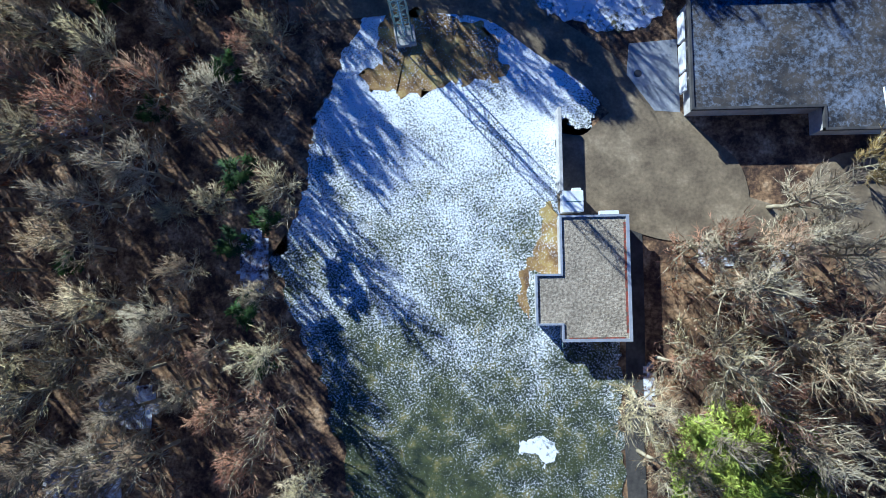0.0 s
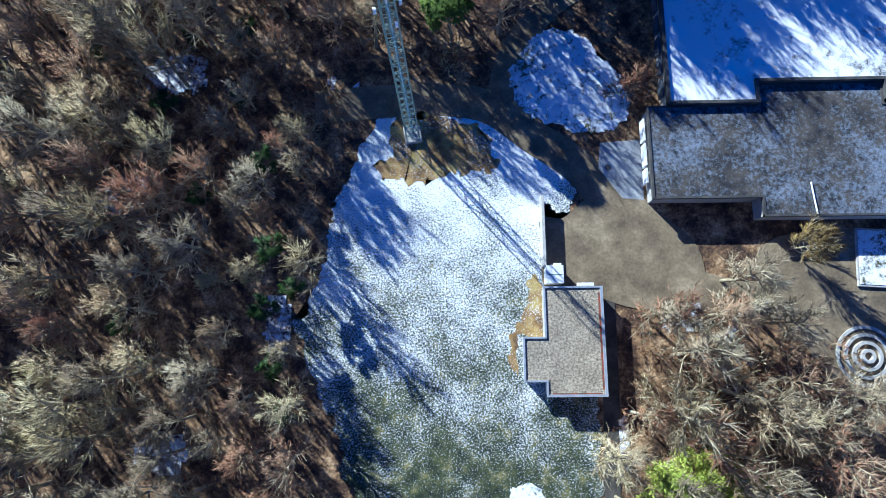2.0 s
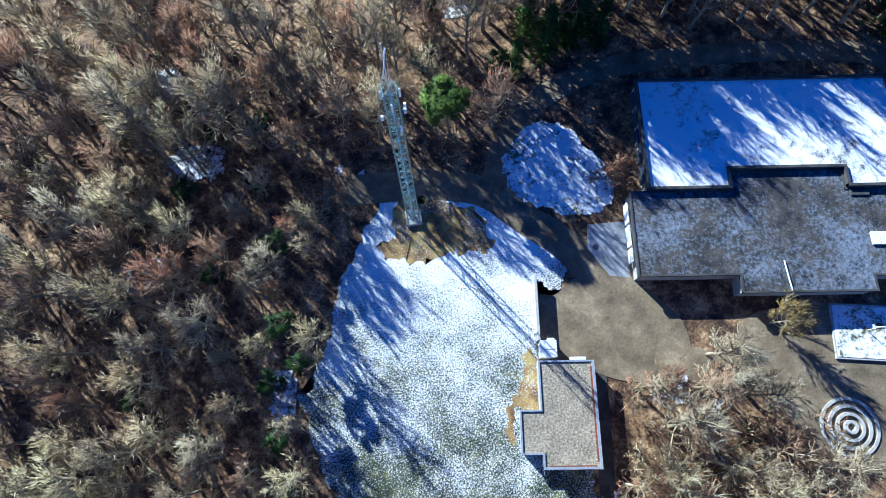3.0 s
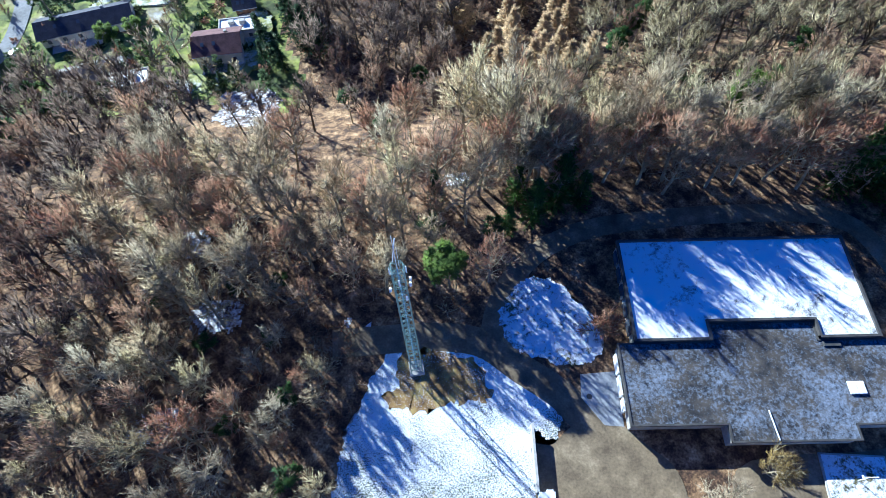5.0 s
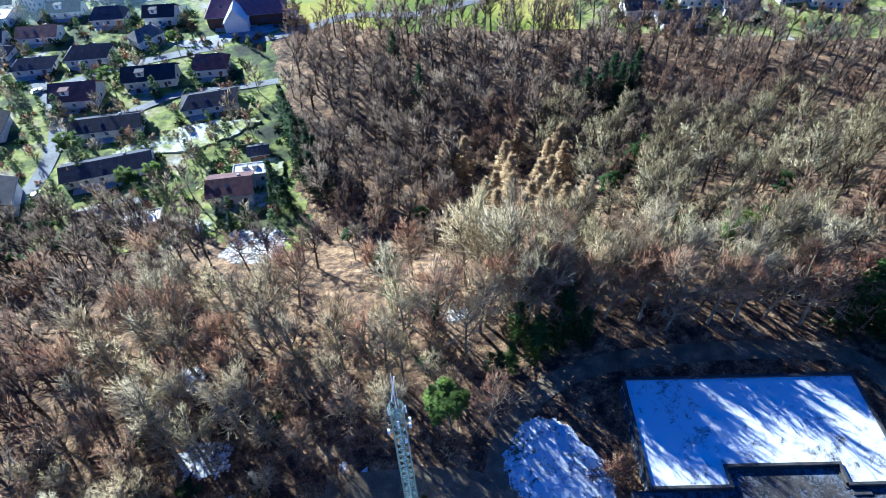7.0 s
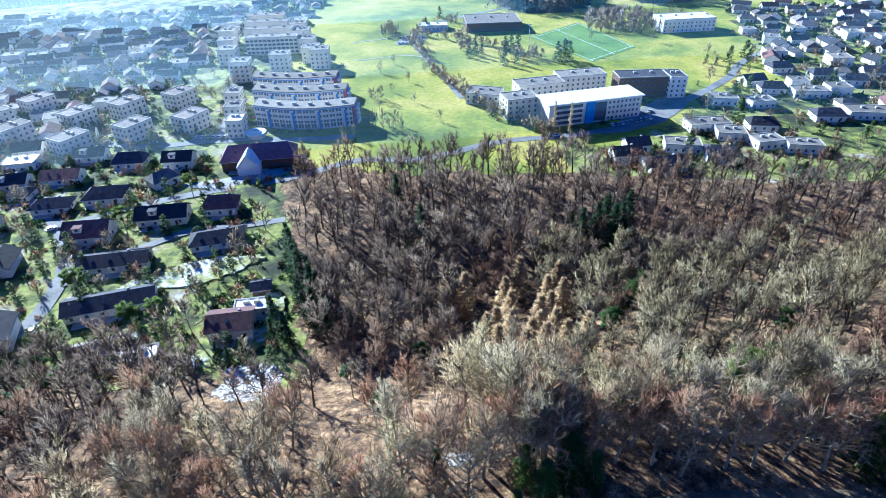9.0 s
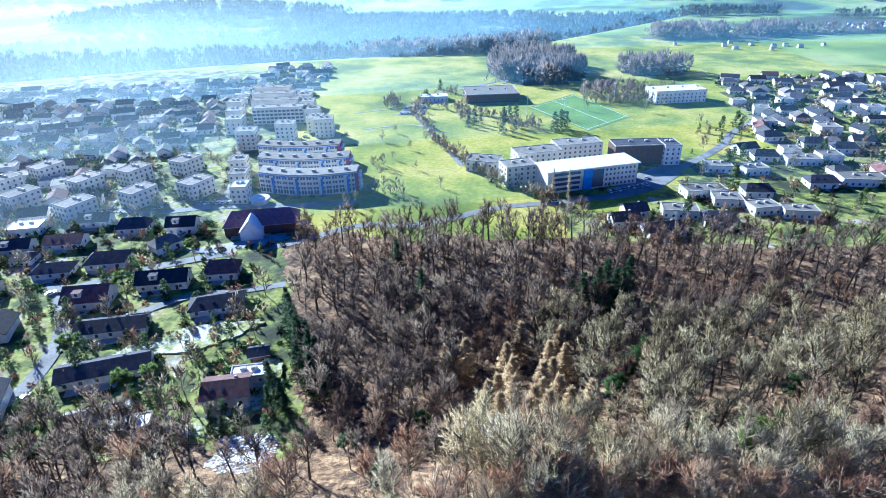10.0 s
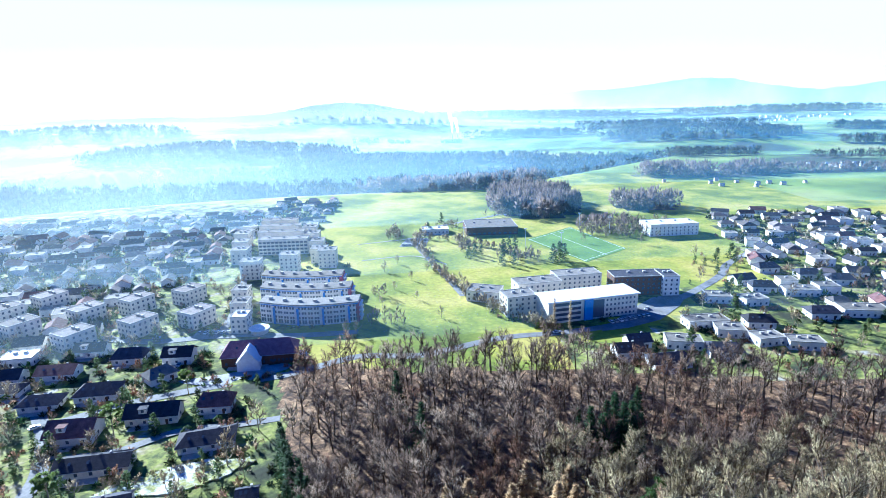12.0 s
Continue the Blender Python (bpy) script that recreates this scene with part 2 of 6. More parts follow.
M["twigs_grey"] = material("grey_twigs", [(0.36, (0.22, 0.16, 0.10)), (0.5, (0.45, 0.37, 0.24)), (0.64, (0.60, 0.53, 0.36))], 0.1, 2, 0.9, island_random=0.4, thin=0.1)
M["twigs_gold"] = material("golden_twigs", [(0.34, (0.30, 0.20, 0.06)), (0.66, (0.46, 0.35, 0.12))], 0.3, 4, 0.9, island_random=0.4, thin=0.4)
M["larch"] = material("tan_larch_twigs", [(0.34, (0.46, 0.33, 0.17)), (0.66, (0.66, 0.50, 0.28))], 0.2, 4, 0.9, island_random=0.5, thin=0.3)
M["needles"] = material("dark_conifer_needles", [(0.34, (0.018, 0.04, 0.016)), (0.6, (0.05, 0.10, 0.03))], 0.5, 5, 0.8, island_random=0.45, thin=0.4)
M["pine"] = material("bright_pine_needles", [(0.34, (0.28, 0.36, 0.04)), (0.6, (0.62, 0.66, 0.12))], 0.4, 5, 0.8, island_random=0.45, thin=0.4)
M["pine_dark"] = material("pine_needles", [(0.34, (0.07, 0.125, 0.015)), (0.6, (0.19, 0.27, 0.035))], 0.4, 5, 0.8, island_random=0.45, thin=0.3)
M["steam"] = material("steam", [(0.3, (0.85, 0.86, 0.88)), (0.65, (0.95, 0.95, 0.96))], 0.1, 3, 0.9, thin=0.8)
M["ivy"] = material("ivy_leaves", [(0.34, (0.02, 0.05, 0.01)), (0.6, (0.07, 0.13, 0.02))], 0.6, 5, 0.7, island_random=0.5, thin=0.4)
M["far_wood"] = material("far_bare_wood", [(0.34, (0.19, 0.15, 0.14)), (0.6, (0.36, 0.30, 0.26))], 0.02, 4, 0.95, island_random=0.35, thin=0.55)
M["hazy_wood"] = material("hazy_valley_wood", [(0.34, (0.045, 0.045, 0.04)), (0.6, (0.11, 0.10, 0.08))], 0.02, 4, 0.95, island_random=0.3, thin=0.2)
M["yew"] = material("lit_yew_needles", [(0.34, (0.035, 0.075, 0.014)), (0.6, (0.11, 0.20, 0.03))], 0.4, 4, 0.8, island_random=0.45, thin=0.35)
M["garden_green"] = material("garden_evergreen_leaves", [(0.34, (0.045, 0.08, 0.03)), (0.6, (0.13, 0.19, 0.06))], 0.3, 4, 0.85, island_random=0.45, thin=0.35)
M["plum_roof"] = material("plum_brown_roof_tiles", [(0.3, (0.19, 0.10, 0.125)), (0.65, (0.31, 0.17, 0.20))], 0.5, 7, 0.85, 0.4, 3.0, 0.2, 4.0)
M["hill_wood"] = material("far_hill_woods", [(0.40, (0.035, 0.04, 0.03)), (0.5, (0.09, 0.085, 0.06)), (0.6, (0.20, 0.25, 0.10))], 0.004, 5, 0.95, 0, None, 0.4, 0.03)
M["wood_grey"] = material("grey_wood_twigs", [(0.36, (0.105, 0.068, 0.054)), (0.5, (0.25, 0.18, 0.132)), (0.64, (0.40, 0.32, 0.24))], 0.1, 2, 0.9, island_random=0.4, thin=0.1)
M["wood_red"] = material("russet_wood_twigs", [(0.36, (0.13, 0.065, 0.042)), (0.5, (0.28, 0.155, 0.092)), (0.64, (0.43, 0.30, 0.185))], 0.1, 2, 0.9, island_random=0.4, thin=0.1)
M["wood_olive"] = material("olive_wood_twigs", [(0.36, (0.16, 0.125, 0.06)), (0.5, (0.36, 0.30, 0.155)), (0.64, (0.54, 0.48, 0.28))], 0.1, 2, 0.9, island_random=0.4, thin=0.1)
M["bark_dark"] = material("dark_bark", [(0.3, (0.04, 0.03, 0.022)), (0.55, (0.12, 0.09, 0.065)), (0.75, (0.24, 0.20, 0.15))], 0.4, 6, 0.95, 0.5, 8.0)
M["rust_leaf"] = material("withered_beech_leaves", [(0.36, (0.26, 0.09, 0.03)), (0.6, (0.42, 0.20, 0.08))], 0.15, 4, 0.9, island_random=0.5, thin=0.4)
M["hedge"] = material("clipped_hedge", [(0.34, (0.02, 0.03, 0.012)), (0.6, (0.07, 0.08, 0.03))], 0.5, 5, 0.9, 0.8, 4.0, island_random=0.4, thin=0.4)
M["car_body"] = material("car_paint", [(0.3, (0.50, 0.52, 0.55)), (0.65, (0.70, 0.71, 0.73))], 0.3, 2, 0.25, obj_random=0.6)
M["court"] = material("blue_hard_court", [(0.3, (0.10, 0.20, 0.27)), (0.65, (0.16, 0.28, 0.36))], 0.3, 5, 0.9)
M["turf"] = material("pitch_turf", [(0.3, (0.10, 0.20, 0.035)), (0.65, (0.17, 0.29, 0.05))], 0.05, 6, 0.95, fine=0.15, fine_scale=0.8)
M["tyre"] = material("tyre_rubber", [(0.3, (0.02, 0.02, 0.02)), (0.65, (0.035, 0.035, 0.035))], 2, 2, 0.9)
M["rust"] = material("red_moss", [(0.42, (0.10, 0.075, 0.055)), (0.52, (0.20, 0.05, 0.03)), (0.65, (0.30, 0.09, 0.05))], 1.8, 8, 0.95)


# ---- the lie of the land ----
def smooth(a, b, v):
    t = np.clip((v - a) / (b - a), 0, 1)
    return t * t * (3 - 2 * t)


VILLAGE = -22.0


def land(x, y):
    """Height of the ground: a wooded hilltop, the village shelf below it, and the valley beyond."""
    x, y = np.asarray(x, float), np.asarray(y, float)
    start = 60 + 18 * np.clip((x + 30) / 60, 0, 1)
    z = VILLAGE * smooth(start, start + 70 + 0.3 * np.clip(x, 0, 200), y)
    hollow = np.exp(-(((x - 5) / 45) ** 2 + ((y - 165) / 22) ** 2))
    z = z - 5 * hollow
    brink = 745 - 0.00045 * (x - 40) ** 2 * (x < 40) + 0.9 * np.clip(x - 60, 0, 400)
    brink = np.maximum(brink, 420 + 0.25 * np.clip(-x, 0, 500))
    z = z - 42 * smooth(brink, brink + 190, y)
    z = z + 18 * smooth(1300, 2300, y) + 60 * smooth(2300, 4700, y)
    z = z + 7 * np.sin(x / 310 + 1) * np.sin(y / 420) * smooth(900, 1400, y)
    for cx, cy, rx, ry, h in ((-560, 1500, 330, 190, 32), (-430, 2650, 620, 260, 62), (830, 1850, 330, 190, 26), (-1300, 2100, 500, 300, 40), (60, 1330, 420, 160, 14)):
        z = z + h * np.exp(-(((x - cx) / rx) ** 2 + ((y - cy) / ry) ** 2))
    return z


def height(x, y):
    return float(land(x, y))


# ---- mesh helpers ----
def domed(v, f):
    """Twigs and needles shade together as one rounded crown: faces turned outward, and normals that lead away from its heart."""
    n = v - np.array([0, 0, 0.45 * v[:, 2].max()])
    n = n / (np.linalg.norm(n, axis=1, keepdims=True) + 1e-6) + np.array([0, 0, 0.2])
    n = n / (np.linalg.norm(n, axis=1, keepdims=True) + 1e-6)
    a, b, c = v[f[:, 0]], v[f[:, 1]], v[f[:, 2]]
    back = (np.cross(b - a, c - a) * n[f[:, 0]]).sum(1) < 0
    f = f.copy()
    f[back] = f[back][:, ::-1]
    return f, n


def mesh_np(name, verts, tris, mats, index=None, flat=False, normals=None):
    me = bpy.data.meshes.new(name)
    verts, tris = np.asarray(verts, np.float32), np.asarray(tris, np.int32)
    me.vertices.add(len(verts))
    me.vertices.foreach_set("co", verts.ravel())
    me.loops.add(tris.size)
    me.loops.foreach_set("vertex_index", tris.ravel())
    me.polygons.add(len(tris))
    me.polygons.foreach_set("loop_start", np.arange(0, tris.size, tris.shape[1], dtype=np.int32))
    me.polygons.foreach_set("loop_total", np.full(len(tris), tris.shape[1], np.int32))
    for m in mats:
        me.materials.append(m)
    if index is not None:
        me.polygons.foreach_set("material_index", np.asarray(index, np.int32))
    me.update(calc_edges=True)
    if flat:
        me.shade_flat()
    me.validate()
    if normals is not None:
        me.shade_smooth()
        me.attributes.new("custom_normal", "FLOAT_VECTOR", "POINT").data.foreach_set("vector", np.asarray(normals, np.float32).ravel())
    return me


def part(name, bm, mat, parent=None, label="", at=None):
    me = bpy.data.meshes.new(name)
    bmesh.ops.recalc_face_normals(bm, faces=bm.faces)
    bm.to_mesh(me)
    bm.free()
    me.materials.append(mat)
    ob = new(name, me)
    ob.parent = parent
    if at is not None:
        ob.matrix_basis = at
    if label:
        tagged(ob, label)
    return ob


def share(name, mesh, parent, m, label=""):
    ob = new(name, mesh)
    ob.parent = parent
    ob.matrix_basis = m
    if label:
        tagged(ob, label)
    return ob


def add_box(bm, x0, y0, z0, x1, y1, z1):
    m = Matrix.Translation(((x0 + x1) / 2, (y0 + y1) / 2, (z0 + z1) / 2)) @ Matrix.Diagonal((x1 - x0, y1 - y0, z1 - z0, 1))
    bmesh.ops.create_cube(bm, size=1, matrix=m)
    return bm


def box(x0, y0, z0, x1, y1, z1, bevel=0.0):
    bm = add_box(bmesh.new(), x0, y0, z0, x1, y1, z1)
    if bevel:
        bmesh.ops.bevel(bm, geom=bm.edges[:], offset=bevel, segments=1, affect="EDGES")
    return bm


def rod(bm, a, b, r, sides=6):
    a, b = Vector(a), Vector(b)
    m = Matrix.Translation((a + b) / 2) @ (b - a).to_track_quat("Z", "Y").to_matrix().to_4x4()
    bmesh.ops.create_cone(bm, segments=sides, radius1=r, radius2=r, depth=(b - a).length, cap_ends=True, matrix=m)
    return bm


def prism(outline, z0, z1):
    bm = bmesh.new()
    low = [bm.verts.new((x, y, z0)) for x, y in outline]
    top = [bm.verts.new((x, y, z1)) for x, y in outline]
    n = len(outline)
    bm.faces.new(top), bm.faces.new(low[::-1])
    for i in range(n):
        bm.faces.new((low[i], low[(i + 1) % n], top[(i + 1) % n], top[i]))
    return bm


def thing(name, x, y, z=None, rz=0.0, label="", category="", group="", kind=""):
    ob = new(name)
    ob.empty_display_size = 0.5
    ob.matrix_basis = pose(x, y, height(x, y) if z is None else z, 0, 0, rz)
    return tagged(ob, label, category, group, kind)


def spline(points, per=6, closed=False):
    """A smooth line through the points."""
    p = [Vector(q) for q in points]
    n, out = len(p), []
    for i in range(n if closed else n - 1):
        if closed:
            a, b, c, d = p[i - 1], p[i], p[(i + 1) % n], p[(i + 2) % n]
        else:
            a, b, c, d = p[max(i - 1, 0)], p[i], p[i + 1], p[min(i + 2, n - 1)]
        for k in range(per):
            t = k / per
            out.append(0.5 * ((2 * b) + (c - a) * t + (2 * a - 5 * b + 4 * c - d) * t * t + (3 * b - a - 3 * c + d) * t ** 3))
    if not closed:
        out.append(p[-1])
    return out


def ribbon(name, points, width, mat, lift=0.04, thick=0.12, label="", category="road", kind="structure"):
    """A road along the points, laid on the land, with real edges."""
    line = spline([(x, y) for x, y in points], 8)
    bm = bmesh.new()
    rows = []
    for i, p in enumerate(line):
        d = (line[min(i + 1, len(line) - 1)] - line[max(i - 1, 0)]).normalized()
        side = Vector((-d.y, d.x)) * width / 2
        row = []
        for q, drop in ((p + side, thick), (p + side, 0), (p, 0), (p - side, 0), (p - side, thick)):
            row.append(bm.verts.new((q.x, q.y, height(q.x, q.y) + lift - drop)))
        rows.append(row)
    for a, b in zip(rows, rows[1:]):
        for k in range(4):
            bm.faces.new((a[k], a[k + 1], b[k + 1], b[k]))
    return tagged(part(name, bm, mat), label, category, "", kind)


def patch(name, points, z, mat, thick=0.1, label="", category="ground", kind="structure", per=5, rough=0.0, straight=False):
    line = [Vector(p) for p in points] if straight else spline(points, per, True)
    out = []
    for i, p in enumerate(line):
        dx, dy = (sum(noise.noise((p.x * f, p.y * f, s)) / g for f, g in ((0.45, 1), (1.3, 1.6), (3.1, 2.6))) * rough for s in (3, 9))
        out.append((p.x + dx, p.y + dy))
    bm = prism(out, z - thick, z)
    bmesh.ops.triangulate(bm, faces=[f for f in bm.faces if len(f.verts) > 4])
    return tagged(part(name, bm, mat), label, category, "", kind)


def drape(name, points, mat, step=0.45, lift=0.1, label="", category="snow"):
    """A thin ragged sheet that follows the rough forest ground."""
    xs_, ys_ = [p[0] for p in points], [p[1] for p in points]
    bm, made = bmesh.new(), {}

    def corner(i, j):
        if (i, j) not in made:
            x = min(xs_) + i * step + 0.3 * step * noise.noise((i * 1.7, j * 1.7, 2))
            y = min(ys_) + j * step + 0.3 * step * noise.noise((i * 1.7, j * 1.7, 7))
            made[i, j] = bm.verts.new((x, y, height(x, y) + 0.5 * noise.noise((x * 0.09, y * 0.09, 1)) + lift))
        return made[i, j]

    for i in range(int((max(xs_) - min(xs_)) / step)):
        for j in range(int((max(ys_) - min(ys_)) / step)):
            x, y = min(xs_) + (i + 0.5) * step, min(ys_) + (j + 0.5) * step
            if inside(x + 1.4 * noise.noise((x * 0.6, y * 0.6, 3)), y + 1.4 * noise.noise((x * 0.6, y * 0.6, 8)), points):
                bm.faces.new((corner(i, j), corner(i + 1, j), corner(i + 1, j + 1), corner(i, j + 1)))
    return tagged(part(name, bm, mat), label, category, "", "structure")


def inside(x, y, poly):
    hit = False
    for (x0, y0), (x1, y1) in zip(poly, poly[1:] + poly[:1]):
        if (y0 > y) != (y1 > y) and x < (x1 - x0) * (y - y0) / (y1 - y0) + x0:
            hit = not hit
    return hit

# ---- the ground: one sheet to the horizon ----
def axis(near_lo, near_hi, step, lo, hi, grow):
    mid = list(np.arange(near_lo, near_hi + 0.1, step))
    up, s = [near_hi], step
    while up[-1] < hi:
        s = min(s * grow, 160)
        up.append(up[-1] + s)
    down, s = [near_lo], step
    while down[-1] > lo:
        s = min(s * grow, 160)
        down.append(down[-1] - s)
    return np.array(down[:0:-1] + mid + up[1:])


CLEARING = [(-11, 39.6), (-14.6, 32.2), (-17.5, 27.1), (-18.9, 17.6), (-21.8, 9.7), (-22.5, 6.8), (-17.3, -5.2), (-14.5, -15.6), (-11, -24),
            (2, -30), (18, -29), (20.0, -21), (20.4, -4.6), (20.6, 5), (13.7, 16), (13.7, 25.8), (15.2, 24.6), (17.2, 25.0), (18.3, 28.2), (16.4, 32.2), (13.2, 34.8), (7.2, 37.7), (-0.7, 40.1)]
BARE_GRASS = [(-9.2, 36.0), (-10.4, 32.3), (-7.9, 29.3), (-4.3, 29.9), (0.1, 30.6), (3.7, 30.5), (6.5, 32.7), (4.6, 37.1), (0.2, 39.4), (-4.1, 40.2), (-8.2, 39.4)]
MEADOW = [(-46, 300), (-56, 262), (-10, 245), (30, 262), (50, 282), (20, 318), (16, 345), (-14, 420), (-30, 480), (30, 545), (40, 640), (55, 690), (30, 740), (-60, 770),
          (-102, 745), (-92, 640), (-75, 520), (-60, 430), (-48, 350)]
PITCH = [(52, 430), (80, 452), (130, 470), (210, 470), (250, 505), (200, 560), (110, 600), (70, 560), (50, 500)]
SCHOOL_GREEN = [(66, 278), (85, 268), (150, 322), (152, 345), (128, 330), (90, 300)]


FAR_WOODS = [(104, 640, 50, 70), (20, 800, 130, 32), (225, 625, 36, 24), (70, 1250, 430, 190), (-470, 990, 430, 240), (-560, 1500, 360, 180), (-160, 1290, 190, 130), (400, 865, 110, 38), (830, 1850, 320, 140), (1000, 2500, 420, 90),
             (520, 1130, 110, 40), (560, 880, 140, 20), (-430, 2650, 560, 190), (350, 2150, 260, 60), (1700, 2150, 260, 50), (1250, 1650, 110, 35), (1900, 3300, 600, 70), (600, 3200, 500, 70), (820, 1050, 160, 22), (-1250, 2050, 420, 190), (155, 522, 28, 18)]


def zone(x, y):
    if y > 540 and any(((x - a) / c) ** 2 + ((y - b) / d) ** 2 < 1.0 for a, b, c, d in FAR_WOODS):
        return 4
    if y > 900 or (y > 640 and abs(x) > 420):
        return 3
    w = 6 * noise.noise((x * 0.05, y * 0.05, 0))
    if 240 < y < 780 and -110 < x < 260 and (inside(x, y, MEADOW) or inside(x, y, PITCH) or inside(x, y, SCHOOL_GREEN)):
        return 1
    if x < 0 and y > 118 + w and x < -42 - 0.25 * (y - 129) + w and y < 690 + w:
        return 2
    if y < 212 or y < 250 + w - 0.12 * max(x, 0):
        return 0
    if (x > 60 and y < 350 + w) or (x > 200 + 0.25 * (y - 300) and y < 590 - 0.15 * (x - 200)):
        return 2
    return 1


xs, ys = axis(-90, 110, 2.5, -4600, 4600, 1.045), axis(-40, 150, 2.5, -700, 4750, 1.03)
gx, gy = np.meshgrid(xs, ys)
gz = land(gx, gy)
rise = np.array([[noise.noise((a * 0.09, b * 0.09, 1)) for a in xs] for b in ys])
wild = np.array([[0 if -25 < a < 95 and -40 < b < 72 else 1 for a in xs] for b in ys])
gz = gz + 0.5 * rise * wild * (gy < 260) - 0.06
nx, ny = len(xs), len(ys)
ids = np.arange(nx * ny).reshape(ny, nx)
quads = np.stack([ids[:-1, :-1], ids[:-1, 1:], ids[1:, 1:], ids[1:, :-1]], -1).reshape(-1, 4)
zones = [zone((xs[i] + xs[i + 1]) / 2, (ys[j] + ys[j + 1]) / 2) for j in range(ny - 1) for i in range(nx - 1)]
ground = new("ground", mesh_np("ground", np.stack([gx, gy, gz], -1).reshape(-1, 3), quads, [M["litter"], M["grass"], M["garden"], M["fields"], M["hill_wood"]], zones))
tagged(ground, "leaf-strewn hilltop ground falling to gardens, meadows and far fields", "ground", "", "structure")

# ---- clearing, road, paving ----
patch("lawn", CLEARING, 0.03, M["lawn"], 0.3, "lawn thinly dusted with patchy snow in a clearing", "lawn", per=26, rough=1.1)
patch("bare_grass", BARE_GRASS, 0.05, M["lawn_bare"], 0.05, "snow-free brown grass round the mast's foot", "grass", per=14, rough=1.6)
patch("bare_grass", [(11.2, 14.2), (12.8, 14.6), (12.8, 6.4), (9.4, 6.4), (9.2, 0.6), (8.2, 2.5), (8.6, 7.5), (10.2, 9.0)], 0.05, M["lawn_bare"], 0.05, "mossy snow-free grass along the hut's wall", "grass", per=10, rough=0.8)
patch("snow_patch", [(8.0, -14.3), (10.2, -14.0), (12.2, -14.6), (12.0, -16.4), (9.6, -16.6), (8.1, -16.0)], 0.07, M["snow_patch"], 0.05, "small leftover patch of white snow on the lawn", "snow", per=14, rough=1.0)
ROAD_MAIN = [(-21, 41.6), (-12, 42.3), (-2, 42.6), (6, 41.2), (12.5, 36.4), (19.6, 31), (25.5, 23.0), (31, 15.5), (40, 11.5), (50, 11.0), (60, 9.5), (75, 9)]
ROAD_NORTH = [(7.5, 41.5), (9.2, 48.5), (14.6, 57), (23, 62.6), (34, 65.6), (57, 67.3), (76, 66), (83, 58), (86, 40), (87, 20)]
ribbon("road", ROAD_MAIN, 5.4, M["asphalt"], label="worn asphalt drive curving past the clearing")
ribbon("road", ROAD_NORTH, 4.2, M["asphalt"], 0.05, label="worn asphalt lane climbing round the long building")
patch("forecourt", [(13.6, 23.8), (16.5, 23.6), (19.4, 26), (25, 29), (31, 24), (36, 19), (36, 12), (28, 10), (22, 11.5), (21, 12.7), (13.6, 12.9), (13.55, 22)], 0.055, M["asphalt"], 0.1, "worn asphalt forecourt before the flat-roofed hut", "paving")
patch("paving", [(22.6, 35.2), (28.6, 35.6), (28.7, 26.2), (25.5, 26.5), (22.2, 31.2)], 0.07, M["frost"], 0.1, "pale frosted paving beside the long building", "paving", straight=True)
patch("yard", [(44, 15), (48, 20.5), (66, 21.5), (88, 21.5), (88, -4), (70, -4), (56, -2), (49, 6)], 0.06, M["asphalt"], 0.1, "worn asphalt yard behind the long building", "paving", per=3)
ribbon("path", [(22.3, 12.5), (22.3, 4), (22.1, -6), (21.7, -16), (22.6, -30), (26, -42)], 2.3, M["shaded_asphalt"], 0.05, label="narrow asphalt path beside the hut", category="path")
patch("snow_island", [(9.2, 45.3), (11.5, 51.2), (17, 54.2), (21, 52.4), (23.2, 49.5), (26.8, 45), (27.6, 41), (25.4, 37.4), (21.0, 36.6), (14.5, 38.7), (11, 41.2)], 0.09, M["snow_patch"], 0.15,
      "snow-covered grass island between two drives", "lawn", per=22, rough=0.8)


for cx, cy, rx, ry in ((-41, -9.5, 4, 3), (-47, -19, 5, 4), (23.9, -8.5, 0.9, 4), (32.7, 9, 3, 2.2), (-25.3, 8.5, 2.2, 4.5), (-43, 47.5, 5, 3.5), (-50.8, 63.3, 4, 3.5), (-16.6, 45.6, 2.6, 1.6), (-50, 28, 5, 3), (-60, 123, 3.5, 3), (2, 78, 3, 2)):
    drape("snow_patch", [(cx + rx * math.cos(a), cy + ry * math.sin(a)) for a in np.linspace(0, 6.28, 13)[:-1]], M["wood_snow"], label="thin leftover snow among fallen leaves in the wood")
drape("snow_patch", [(-63, 113), (-60, 125), (-50, 127), (-45, 121), (-47, 109), (-55, 108)], M["wood_snow"], label="patchy snow in the shade at the wood's edge")

